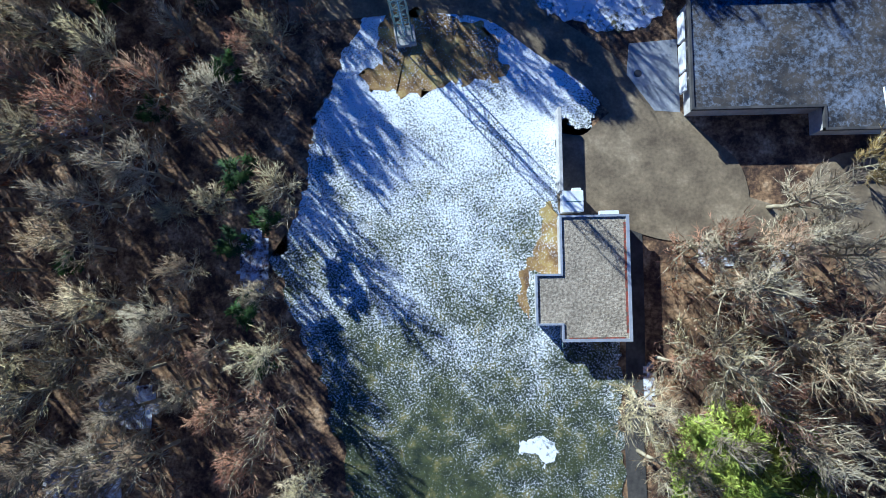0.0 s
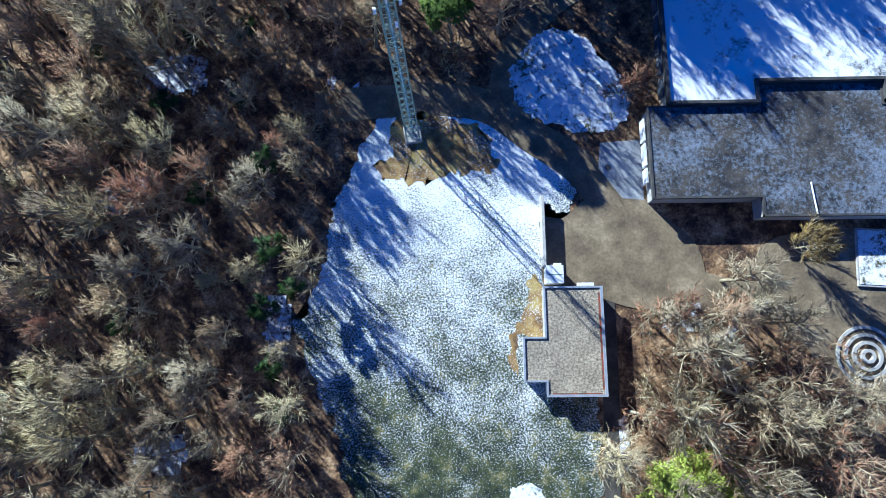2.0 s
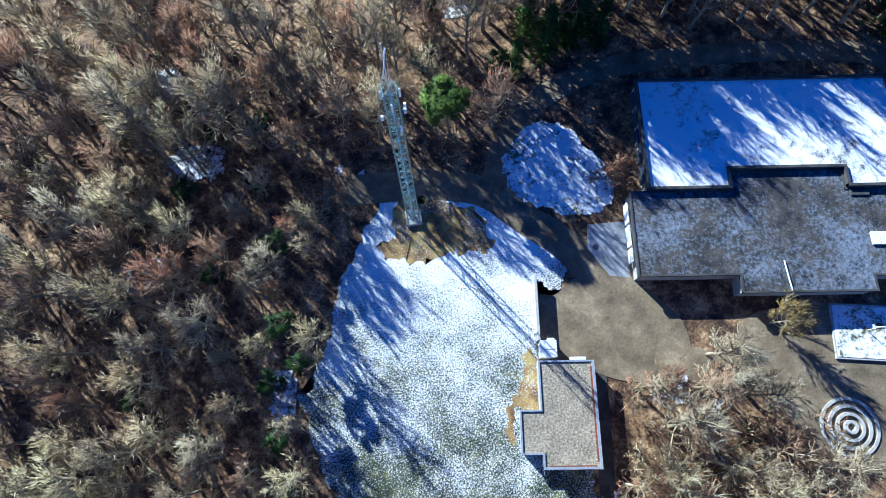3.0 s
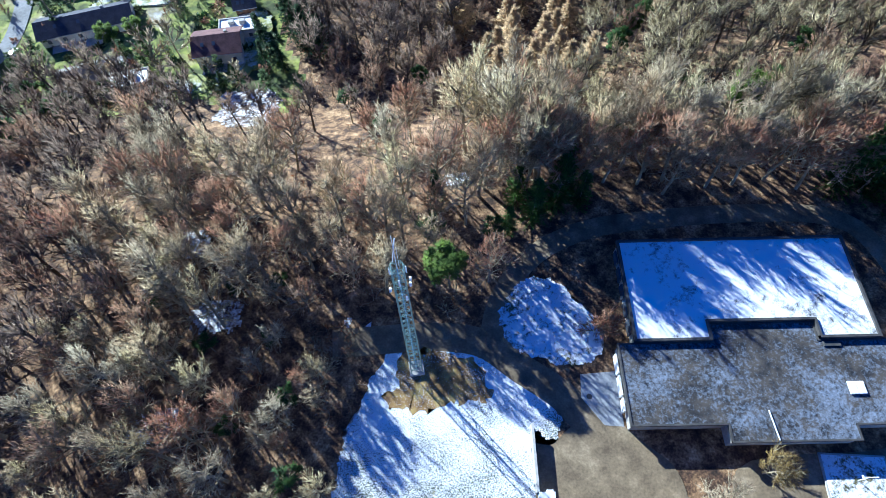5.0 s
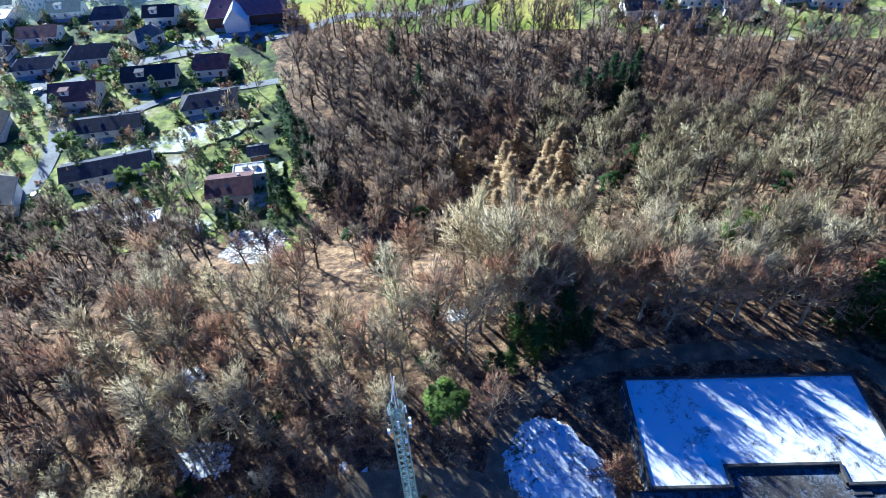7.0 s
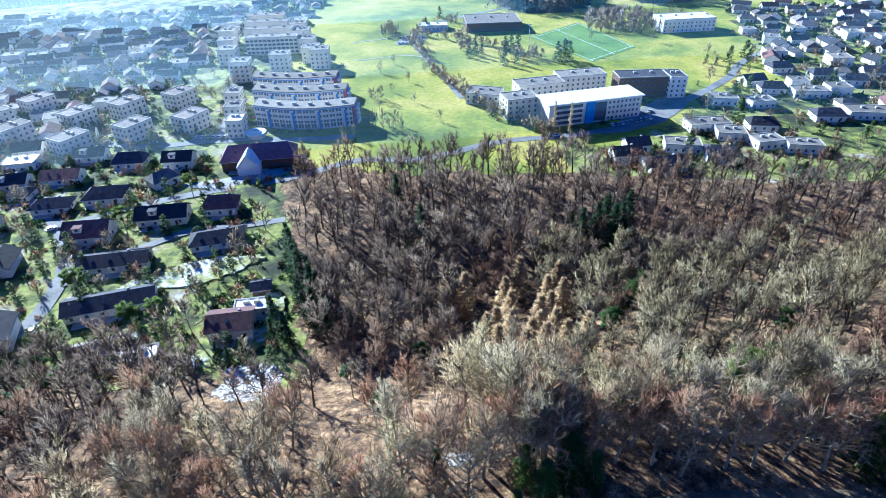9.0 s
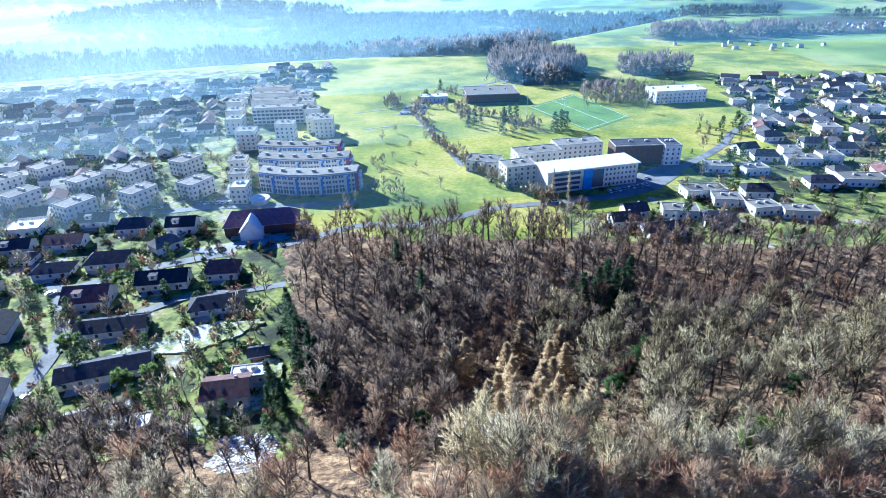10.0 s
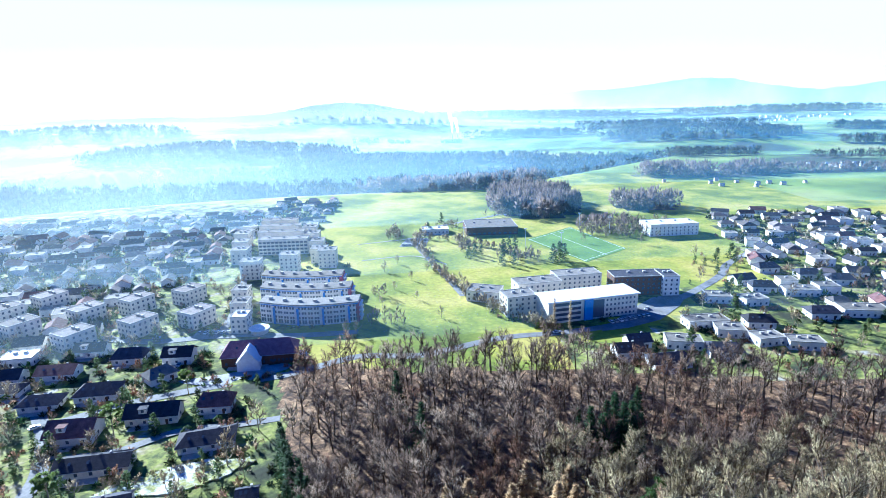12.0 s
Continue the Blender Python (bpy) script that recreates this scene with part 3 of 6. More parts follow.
# ---- flat-roofed hut ----
def hut():
    h = thing("hut", 0, 0, 0, 0, "low flat-roofed hut with a gravel roof and zinc edge", "building")
    outline = [(12.9, 13.0), (20.8, 13.0), (20.95, -1.8), (12.9, -1.9), (12.9, 0.1), (9.85, 0.1), (9.85, 6.0), (12.9, 6.0)]
    part("wall", prism([(x * 0.985 + 0.25, y * 0.985 + 0.09) for x, y in outline], 0, 2.55), M["concrete"], h)
    part("roof", prism(outline, 2.55, 2.8), M["gravel"], h, "gravel roof")
    n = len(outline)
    for i in range(n):
        (x0, y0), (x1, y1) = outline[i], outline[(i + 1) % n]
        bm = bmesh.new()
        add_box(bm, min(x0, x1) - 0.12, min(y0, y1) - 0.12, 2.5, max(x0, x1) + 0.12, max(y0, y1) + 0.12, 2.98 + 0.003 * i)
        part("parapet", bm, M["flashing"], h, "pale zinc parapet edging")
    part("moss_strip", box(20.4, -1.0, 2.8, 20.72, 12.2, 2.84), M["rust"], h, "dark red strip along the parapet")
    part("moss_strip", box(13.6, -1.7, 2.8, 20.3, -1.5, 2.83), M["rust"], h, "dark red strip along the parapet")
    for x, y in ((11.5, -0.1), (16.0, -2.1), (19.0, -2.1), (12.8, -2.1), (9.8, -0.1)):
        part("bracket", rod(bmesh.new(), (x, y, 2.4), (x + 0.12, y - 0.75, 2.5), 0.04), M["steel"], h, "thin steel bracket")
    part("lintel", box(17.6, 13.15, 2.3, 19.9, 13.6, 2.9, 0.03), M["white"], h, "white box fixed over the door")
    door = part("door", box(17.8, 12.9, 0.0, 19.7, 13.02, 2.1, 0.02), M["wood"], h)
    part("door_handle", box(19.4, 13.02, 0.95, 19.5, 13.1, 1.15, 0.01), M["steel"], door, "steel door handle")


hut()
box_shed = thing("storage_box", 14.6, 14.9, 0, 0, "white metal storage box beside the hut", "container")
part("body", box(-1.2, -1.25, 0, 1.2, 1.25, 2.2, 0.04), M["white"], box_shed)
lid = part("lid", box(-1.26, -0.02, 2.2, 1.26, 1.3, 2.32, 0.03), M["white"], box_shed)
part("hinge", box(-0.9, -0.06, 2.3, 0.9, 0.02, 2.36, 0.01), M["steel"], lid)
part("lid", box(-1.26, -1.3, 2.2, 1.26, -0.05, 2.3, 0.03), M["white"], box_shed)
part("vent", box(-0.1, 1.3, 1.7, 1.0, 1.62, 2.25, 0.03), M["white"], box_shed)
rw = tagged(part("garden_wall", box(13.05, 16.2, 0, 13.5, 26.6, 2.2, 0.03), M["concrete"]), "thin concrete wall along the lawn's edge", "wall", "", "structure")


# ---- the long low building ----
def flat_block(name, outline, z, roof_mat, edge_mat, wall_mat, label, edge=0.45, rim=0.35):
    b = thing(name, 0, 0, 0, 0, label, "building", "wings of the long building")
    cx, cy = sum(p[0] for p in outline) / len(outline), sum(p[1] for p in outline) / len(outline)
    part("wall", prism([(cx + (x - cx) * 0.99, cy + (y - cy) * 0.99) for x, y in outline], 0, z - 0.3), wall_mat, b)
    part("roof", prism(outline, z - 0.3, z), roof_mat, b)
    n = len(outline)
    for i in range(n):
        (x0, y0), (x1, y1) = outline[i], outline[(i + 1) % n]
        bm = add_box(bmesh.new(), min(x0, x1) - edge / 2, min(y0, y1) - edge / 2, z - 0.45, max(x0, x1) + edge / 2, max(y0, y1) + edge / 2, z + rim + 0.003 * i)
        part("parapet", bm, edge_mat, b, "dark roof edge")
    return b


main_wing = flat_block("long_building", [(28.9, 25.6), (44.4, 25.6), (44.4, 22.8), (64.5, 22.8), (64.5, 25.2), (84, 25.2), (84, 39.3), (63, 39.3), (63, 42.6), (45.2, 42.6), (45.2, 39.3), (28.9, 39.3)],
                       3.5, M["grey_roof"], M["dark_edge"], M["concrete"], "long low building with a frosted flat roof toned dark as in shade", 0.3, 0.12)
north_wing = flat_block("hall", [(31.9, 42.9), (31.9, 59.2), (73.4, 59.2), (73.4, 39.7), (63.4, 39.7), (63.4, 43.0), (44.8, 43.0), (44.8, 39.7), (31.9, 39.7)], 3.9,
                        M["snow_roof"], M["dark_edge"], M["cream"], "low hall with a snow-covered flat roof", 0.45, 0.4)
for y0, y1 in ((34.6, 38.0), (30.8, 34.2), (28.2, 30.4)):
    part("window", box(28.45, y0, 0.7, 28.72, y1, 2.5, 0.03), M["white"], main_wing, "white window band")
for y in (41.5, 45, 48.5, 52, 55.5):
    part("window", box(31.55, y, 0.9, 31.9, y + 2.6, 2.6, 0.03), M["glass"], north_wing)
for k in range(2):
    part("skylight", box(65.2 + 1.35 * k, 29.9, 3.5, 66.45 + 1.35 * k, 32.0, 3.85, 0.04), M["white"], main_wing, "white twin skylight")
part("roof_rail", rod(bmesh.new(), (51.2, 27.6, 3.7), (51.6, 22.9, 3.7), 0.12), M["white"], main_wing, "white roof rail")
part("vent", box(63.6, 38.1, 3.5, 66.5, 39.0, 3.75, 0.03), M["dark_edge"], main_wing)

# ---- yard behind ----
bed = thing("planting_bed", 63.5, 16.8, 0.06, -4, "raised snow-covered bed with a kerb in the yard", "flower bed")
part("kerb", box(-5, -4.2, 0, 5.4, 4.4, 0.35, 0.05), M["concrete"], bed)
part("snow", box(-4.7, -3.9, 0.3, 5.1, 4.1, 0.42, 0.05), M["snow_patch"], bed, "thin snow cover")
lamp = thing("yard_lamp", 63.6, 17.2, 0.48, 0, "white T-shaped yard lamp in the snowy bed", "lamp")
part("post", rod(bmesh.new(), (0, 0, 0), (0, 0, 3.2), 0.06), M["white"], lamp)
part("arm", box(-1.2, -0.1, 3.2, 1.2, 0.1, 3.32, 0.03), M["white"], lamp)
part("cap", box(-1.3, -0.35, 3.2, -1.0, 0.35, 3.4, 0.03), M["white"], lamp)
fountain = thing("round_basin", 58.3, 3.1, 0.06, 0, "round stone basin of concentric kerbs in the yard", "fountain")
for k, (r, hgt) in enumerate(((4.3, 0.18), (3.2, 0.28), (2.1, 0.4), (1.0, 0.55))):
    bm = bmesh.new()
    ring = [[], [], [], []]
    for i in range(40):
        a = 2 * math.pi * i / 40
        for q, (rr, zz) in enumerate(((r, 0), (r, hgt), (r - 0.45, hgt), (r - 0.45, 0))):
            ring[q].append(bm.verts.new((rr * math.cos(a), rr * math.sin(a), zz)))
    for i in range(40):
        j = (i + 1) % 40
        for q in range(3):
            bm.faces.new((ring[q][i], ring[q][j], ring[q + 1][j], ring[q + 1][i]))
    part("kerb_ring", bm, M["concrete"], fountain)
bm = bmesh.new()
arc = [(41.0 + 6.5 * math.cos(radians(a)) + 4.8, 3.5 + 6.5 * math.sin(radians(a))) for a in range(95, 176, 8)]
outer = [(45.8 + 7.5 * math.cos(radians(a)), 3.5 + 7.5 * math.sin(radians(a))) for a in range(175, 94, -8)]
tagged(part("curved_bench", prism(arc + outer, 0, 0.55), M["concrete"]), "curved pale concrete bench wall under bare trees", "bench")
tagged(part("manhole_cover", (lambda b: (bmesh.ops.create_cone(b, segments=20, radius1=0.5, radius2=0.48, depth=0.06, cap_ends=True, matrix=Matrix.Translation((23.6, 31.3, 0.075))), b)[1])(bmesh.new()), M["dark_edge"]),
       "round dark iron cover set in the asphalt drive", "manhole cover")


# ---- lattice mast ----
def mast():
    t = thing("lattice_mast", -5.8, 36.8, 0, 8, "tall galvanised steel lattice mast with antennas", "mast")
    part("footing", box(-1.3, -1.3, 0, 1.3, 1.3, 0.7, 0.06), M["concrete"], t)
    top, w0, w1 = 38.5, 0.95, 0.72

    def corner(k, z):
        w = w0 + (w1 - w0) * z / top
        return Vector((w * (1 if k in (0, 3) else -1), w * (1 if k in (0, 1) else -1), z))

    bar = bpy.data.meshes.new("bar")
    bm = bmesh.new()
    bmesh.ops.create_cone(bm, segments=5, radius1=1, radius2=1, depth=1, cap_ends=True)
    bm.to_mesh(bar)
    bm.free()
    bar.materials.append(M["steel"])

    def strut(name, p, q, r):
        m = Matrix.Translation((p + q) / 2) @ (q - p).to_track_quat("Z", "Y").to_matrix().to_4x4() @ Matrix.Diagonal((r, r, (q - p).length, 1))
        share(name, bar, t, m)

    for k in range(4):
        strut("leg", corner(k, 0.5), corner(k, top), 0.09)
    levels = [0.7 + 1.8 * i for i in range(21)] + [top]
    for n_, (a, b) in enumerate(zip(levels, levels[1:])):
        for k in range(4):
            j = (k + 1) % 4
            i, o = (k, j) if (n_ + k) % 2 else (j, k)
            strut("diagonal_brace", corner(i, a), corner(o, b), 0.045)
            strut("crossbar", corner(k, b), corner(j, b), 0.045)
    bm = bmesh.new()
    for s in (-0.22, 0.22):
        rod(bm, (s, -0.1, 0.7), (s, -0.1, top), 0.04, 4)
    for i in range(92):
        rod(bm, (-0.22, -0.1, 0.9 + i * 0.405), (0.22, -0.1, 0.9 + i * 0.405), 0.02, 4)
    part("ladder", bm, M["steel"], t, "steel ladder")
    part("cable_tray", box(-0.1, 0.05, 0.7, 0.1, 0.14, top, 0.02), M["cable_blue"], t, "pale blue cable duct")
    for z, r in ((top + 0.4, 0.95),):
        bm = bmesh.new()
        for k in range(6):
            a, b = 2 * math.pi * k / 6, 2 * math.pi * (k + 1) / 6
            rod(bm, (r * math.cos(a), r * math.sin(a), z), (r * math.cos(b), r * math.sin(b), z), 0.045, 4)
            rod(bm, (0.4 * math.cos(a), 0.4 * math.sin(a), z), (r * math.cos(a), r * math.sin(a), z), 0.04, 4)
        part("antenna_frame", bm, M["steel"], t)
    part("spire", rod(bmesh.new(), (0, 0, top), (0, 0, top + 7.5), 0.06), M["white"], t)
    part("whip", rod(bmesh.new(), (0.3, 0, top), (0.3, 0, top + 5), 0.03), M["white"], t)
    for x, y, z, a in ((-1.25, -0.6, top - 4.2, 200), (1.35, 0.2, top - 3.6, 10), (1.3, -0.7, top - 3.2, 150), (0.6, -1.1, top - 6.2, 300)):
        bm = bmesh.new()
        bmesh.ops.create_cone(bm, segments=16, radius1=0.34, radius2=0.28, depth=0.3, cap_ends=True,
                              matrix=Matrix.Translation((x, y, z)) @ pose(0, 0, 0, 0, 90, 0) @ Matrix.Rotation(0, 4, "Z"))
        dish = part("dish", bm, M["white"], t, "white drum antenna")
        part("bracket", rod(bmesh.new(), (x * 0.6, y * 0.6, z), (x * 0.95, y * 0.95, z), 0.04, 5), M["steel"], dish)
    for a in (30, 150, 270):
        x, y = 1.15 * math.cos(radians(a)), 1.15 * math.sin(radians(a))
        part("panel_antenna", box(-0.09, -0.1, 0, 0.09, 0.1, 1.5, 0.03), M["white"], t, "white panel antenna", pose(x, y, top - 2.4, 0, 0, a))
    part("yagi", rod(bmesh.new(), (0.3, 0.4, top + 6.2), (-0.3, -1.0, top + 3.6), 0.07), M["white"], t)


mast()

# ---- trees ----
def cross(a, b):
    return np.array([a[1] * b[2] - a[2] * b[1], a[2] * b[0] - a[0] * b[2], a[0] * b[1] - a[1] * b[0]])


def unit(a):
    return a / (math.sqrt(a[0] * a[0] + a[1] * a[1] + a[2] * a[2]) + 1e-9)


def frame_of(d):
    d = unit(d)
    u = unit(cross(d, (0, 0, 1.0)) if abs(d[2]) < 0.95 else cross(d, (1.0, 0, 0)))
    return d, u, cross(d, u)


class Wood:
    """Collects tapered limbs and twig blades as triangles."""

    def __init__(self, seed):
        self.rng = np.random.default_rng(seed)
        self.v, self.f, self.n = [], [], 0

    def limb(self, pts, r0, r1, sides):
        m = len(pts)
        d, u, w = frame_of(pts[-1] - pts[0])
        a = np.arange(sides) * 2 * np.pi / sides
        ring = np.cos(a)[:, None] * u + np.sin(a)[:, None] * w
        for i, p in enumerate(pts):
            self.v.append(p + ring * (r0 + (r1 - r0) * i / (m - 1)))
        for i in range(m - 1):
            for k in range(sides):
                j = (k + 1) % sides
                a0, b0 = self.n + i * sides + k, self.n + i * sides + j
                self.f.append((a0, b0, b0 + sides))
                self.f.append((a0, b0 + sides, a0 + sides))
        self.n += m * sides

    def tape(self, pts, w0, w1):
        u = unit(cross(pts[-1] - pts[0], self.rng.normal(size=3))) * 0.5
        m = len(pts)
        for i, p in enumerate(pts):
            self.v.append(np.array([p - u * (w0 + (w1 - w0) * i / (m - 1)), p + u * (w0 + (w1 - w0) * i / (m - 1))]))
        for i in range(m - 1):
            a = self.n + 2 * i
            self.f += [(a, a + 1, a + 3), (a, a + 3, a + 2)]
        self.n += 2 * m

    def blade(self, p, q, w):
        d = q - p
        u = unit(cross(d, self.rng.normal(size=3))) * w / 2
        self.v.append(np.array([p - u, p + u, q]))
        self.f.append((self.n, self.n + 1, self.n + 2))
        self.n += 3

    def strip(self, p, q, r, w):
        u = unit(cross(q - p, self.rng.normal(size=3))) * w / 2
        self.v.append(np.array([p - u, p + u, q - u * 0.7, q + u * 0.7, r]))
        self.f += [(self.n, self.n + 1, self.n + 3), (self.n, self.n + 3, self.n + 2), (self.n + 2, self.n + 3, self.n + 4)]
        self.n += 5

    def arrays(self):
        return np.concatenate(self.v), np.array(self.f, int)


def curve_points(p, d, length, steps, up, rng, wander=0.12):
    pts, d = [p], d / np.linalg.norm(d)
    for _ in range(steps):
        d = d + np.array([0, 0, up / steps]) + rng.normal(size=3) * wander
        d = d / np.linalg.norm(d)
        pts.append(pts[-1] + d * length / steps)
    return np.array(pts)


def fork(d, angle, rng):
    """A direction that leaves d by about that angle, to a random side."""
    d, u, w = frame_of(d)
    a = rng.uniform(0, 6.28)
    return d * math.cos(angle) + (u * math.cos(a) + w * math.sin(a)) * math.sin(angle)


def bare_tree_arrays(seed, h, spread, limbs=14, subs=7, twigs=9, low=0.35, width=0.05, lift=0.9, sides=4):
    """Trunk with main limbs and branches, and crown of fine twigs, of a leafless broadleaf tree."""
    wood, crown = Wood(seed), Wood(seed + 1000)
    rng = wood.rng
    trunk = curve_points(np.zeros(3), np.array([rng.normal() * 0.06, rng.normal() * 0.06, 1.0]), h * 0.78, 6, 0.2, rng, 0.05)
    wood.limb(trunk, 0.018 * h, 0.005 * h, 6)
    turn, heart = rng.uniform(0, 6.28), np.array([0, 0, h * 0.42])
    for i in range(limbs):
        f = low + (1 - low) * (i + rng.uniform(0, 0.8)) / limbs
        k = min(int(f * 6), 5)
        p = trunk[k] + (trunk[k + 1] - trunk[k]) * (f * 6 - k)
        turn += 2.4 + rng.normal() * 0.3
        out = 1.2 - 0.55 * f
        d = np.array([math.cos(turn) * out, math.sin(turn) * out, 0.3 + 0.7 * f])
        length = spread * (1.05 - 0.42 * f) * rng.uniform(0.8, 1.15)
        pts = curve_points(p, d, length, 4, lift, rng, 0.14)
        wood.limb(pts, 0.0075 * h, 0.0018 * h, sides)
        for s in range(subs + 1):
            g = 0.22 + 0.78 * (s + rng.uniform(0, 0.9)) / (subs + 0.9)
            kk = min(int(g * 4), 3)
            q = pts[kk] + (pts[kk + 1] - pts[kk]) * (g * 4 - kk)
            dd = fork(pts[kk + 1] - pts[kk], rng.uniform(0.4, 1.1) if s < subs else 0.15, rng)
            sub = curve_points(q, dd, length * rng.uniform(0.28, 0.5), 2, lift * 0.5, rng, 0.2)
            wood.tape(sub, width * 1.7, width * 0.7)
            for _ in range(twigs):
                e = rng.uniform(0.15, 2)
                j = min(int(e), 1)
                a = sub[j] + (sub[j + 1] - sub[j]) * (e - j)
                dv = fork(sub[j + 1] - sub[j], rng.uniform(0.25, 1.15), rng) * 0.85 + unit(a - heart) * 0.3
                tip = rng.uniform(0.4, 1.2) * (0.4 + h / 30)
                crown.blade(a, a + (dv + np.array([0, 0, 0.2])) * tip, width)
    return wood.arrays(), crown.arrays()


def conifer_arrays(seed, h, radius, whorls=16, per=9, needles=10, width=0.16, droop=-0.25, bottom=0.12, power=0.85):
    """Trunk and drooping needle sprays of a spruce-like tree."""
    wood, crown = Wood(seed), Wood(seed + 2000)
    rng = wood.rng
    wood.limb(np.array([(0, 0, 0), (0, 0, h * 0.5), (0, 0, h)]), 0.014 * h, 0.001 * h, 6)
    for i in range(whorls):
        f = i / whorls
        z = h * (bottom + (0.99 - bottom) * f)
        r = radius * (1 - f) ** power + 0.15
        for k in range(per):
            a = rng.uniform(0, 6.28)
            d = np.array([math.cos(a), math.sin(a), droop + 0.5 * f + rng.normal() * 0.1])
            length = r * rng.uniform(0.75, 1.15)
            pts = curve_points(np.array([0, 0, z + rng.normal() * 0.2]), d, length, 2, 0.2, rng, 0.06)
            crown.strip(pts[0], pts[1], pts[2], 0.12)
            for _ in range(needles):
                g = rng.uniform(0.15, 1)
                q = pts[0] + (pts[2] - pts[0]) * g
                dv = d * 0.8 + rng.normal(size=3) * np.array([0.6, 0.6, 0.35])
                crown.blade(q, q + dv / np.linalg.norm(dv) * rng.uniform(0.35, 0.8) * (0.4 + radius / 5), width * rng.uniform(0.7, 1.5))
    return wood.arrays(), crown.arrays()


def pine_arrays(seed, h, radius, clumps=28, leaves=170, width=0.26, lean=(0, 0), tight=1.0):
    """Bare trunk with a flat-topped crown of needle clumps."""
    wood, crown = Wood(seed), Wood(seed + 3000)
    rng = wood.rng
    trunk = curve_points(np.zeros(3), np.array([lean[0], lean[1], 1.0]), h * 0.9, 5, 0.15, rng, 0.04)
    wood.limb(trunk, 0.017 * h, 0.006 * h, 6)
    for _ in range(clumps):
        a, r = rng.uniform(0, 6.28), radius * math.sqrt(rng.uniform(0, 1))
        c = trunk[-1] + np.array([math.cos(a) * r, math.sin(a) * r, h * (0.1 * (1 - (r / radius) ** 2) - 0.22 * rng.uniform(0, 1))])
        wood.limb(np.array([trunk[3] + (trunk[-1] - trunk[3]) * rng.uniform(0, 1), c]), 0.08, 0.03, 4)
        size = radius * rng.uniform(0.2, 0.34) * tight
        for _ in range(leaves):
            n = rng.normal(size=3)
            n /= np.linalg.norm(n)
            p = c + n * size * rng.uniform(0.3, 1) * np.array([1, 1, 0.65])
            crown.blade(p, p + (n * 0.5 + rng.normal(size=3) * 0.5 + np.array([0, 0, 0.4])) * 0.55, width * rng.uniform(0.7, 1.6))
    return wood.arrays(), crown.arrays()


def tree_proto(name, arrays, bark, leaf):
    (tv, tf), (cv, cf) = arrays
    cf, cn = domed(cv, cf)
    return mesh_np(name + "_trunk", tv, tf, [bark]), mesh_np(name + "_crown", cv, cf, [leaf], normals=cn)


def plant(name, proto, x, y, scale=1.0, turn=0.0, label="", category="tree", group="", z=None, lean=(0, 0)):
    t = new(name)
    t.matrix_basis = pose(x, y, (height(x, y) - 0.3) if z is None else z, lean[0], lean[1], turn)
    tagged(t, label, category, group)
    for n, me in (("trunk", proto[0]), ("crown", proto[1])):
        c = new(n, me)
        c.parent = t
        c.matrix_basis = Matrix.Diagonal((scale, scale, scale, 1))
    return t


def joined(name, arrays_list, spots, rng, mat_trunk, mat_crown, label, category="woods"):
    """Uncountable woods as one mesh: spots are rows of x, y, scale."""
    shapes = [((tv, *domed(tv, tf)), (cv, *domed(cv, cf))) for (tv, tf), (cv, cf) in arrays_list]
    vs, fs, ns, idx, base = [], [], [], [], 0
    for x, y, s in spots:
        pair = shapes[rng.integers(len(shapes))]
        a = rng.uniform(0, 6.28)
        rot = np.array([[math.cos(a), -math.sin(a), 0], [math.sin(a), math.cos(a), 0], [0, 0, 1]])
        at = np.array([x, y, height(x, y) - 0.3])
        for k, (v, f, n) in enumerate(pair):
            vs.append(v @ rot.T * s + at)
            ns.append(n @ rot.T)
            fs.append(f + base)
            idx.append(np.full(len(f), k))
            base += len(v)
    ob = new(name, mesh_np(name, np.concatenate(vs), np.concatenate(fs), [mat_trunk, mat_crown], np.concatenate(idx), normals=np.concatenate(ns)))
    return tagged(ob, label, category, "", "stuff")


BARE = [tree_proto("bare_tree", bare_tree_arrays(10 + k, 21 + k % 3, 7.0 + 0.7 * (k % 4), 15, 17, 9, 0.30, 0.085, 0.6, 4), M["bark"], M[("twigs", "twigs_grey", "twigs_olive", "twigs_red")[k % 4]]) for k in range(6)]
RUSSET = [tree_proto("russet_tree", bare_tree_arrays(30 + k, 19 + k % 3, 6.2 + 0.6 * k, 15, 17, 9, 0.32, 0.085, 0.7, 4), M["bark"], M["twigs_red"]) for k in range(4)]
LARCH = [tree_proto("larch", conifer_arrays(50 + k, 20, 5.4, 20, 12, 14, 0.36, 0.05, 0.1, 0.8), M["bark"], M["larch"]) for k in range(3)]
SPRUCE = [tree_proto("spruce", conifer_arrays(60 + k, 20, 3.9, 18, 12, 11, 0.32), M["bark"], M["needles"]) for k in range(3)]
PINE = [tree_proto("pine", pine_arrays(70 + k, 20, 4.2), M["bark"], M["pine_dark"]) for k in range(2)]
WILLOW = tree_proto("yellow_tree", bare_tree_arrays(80, 9, 4.6, 20, 14, 12, 0.15, 0.07, 0.8, 4), M["bark"], M["twigs_gold"])


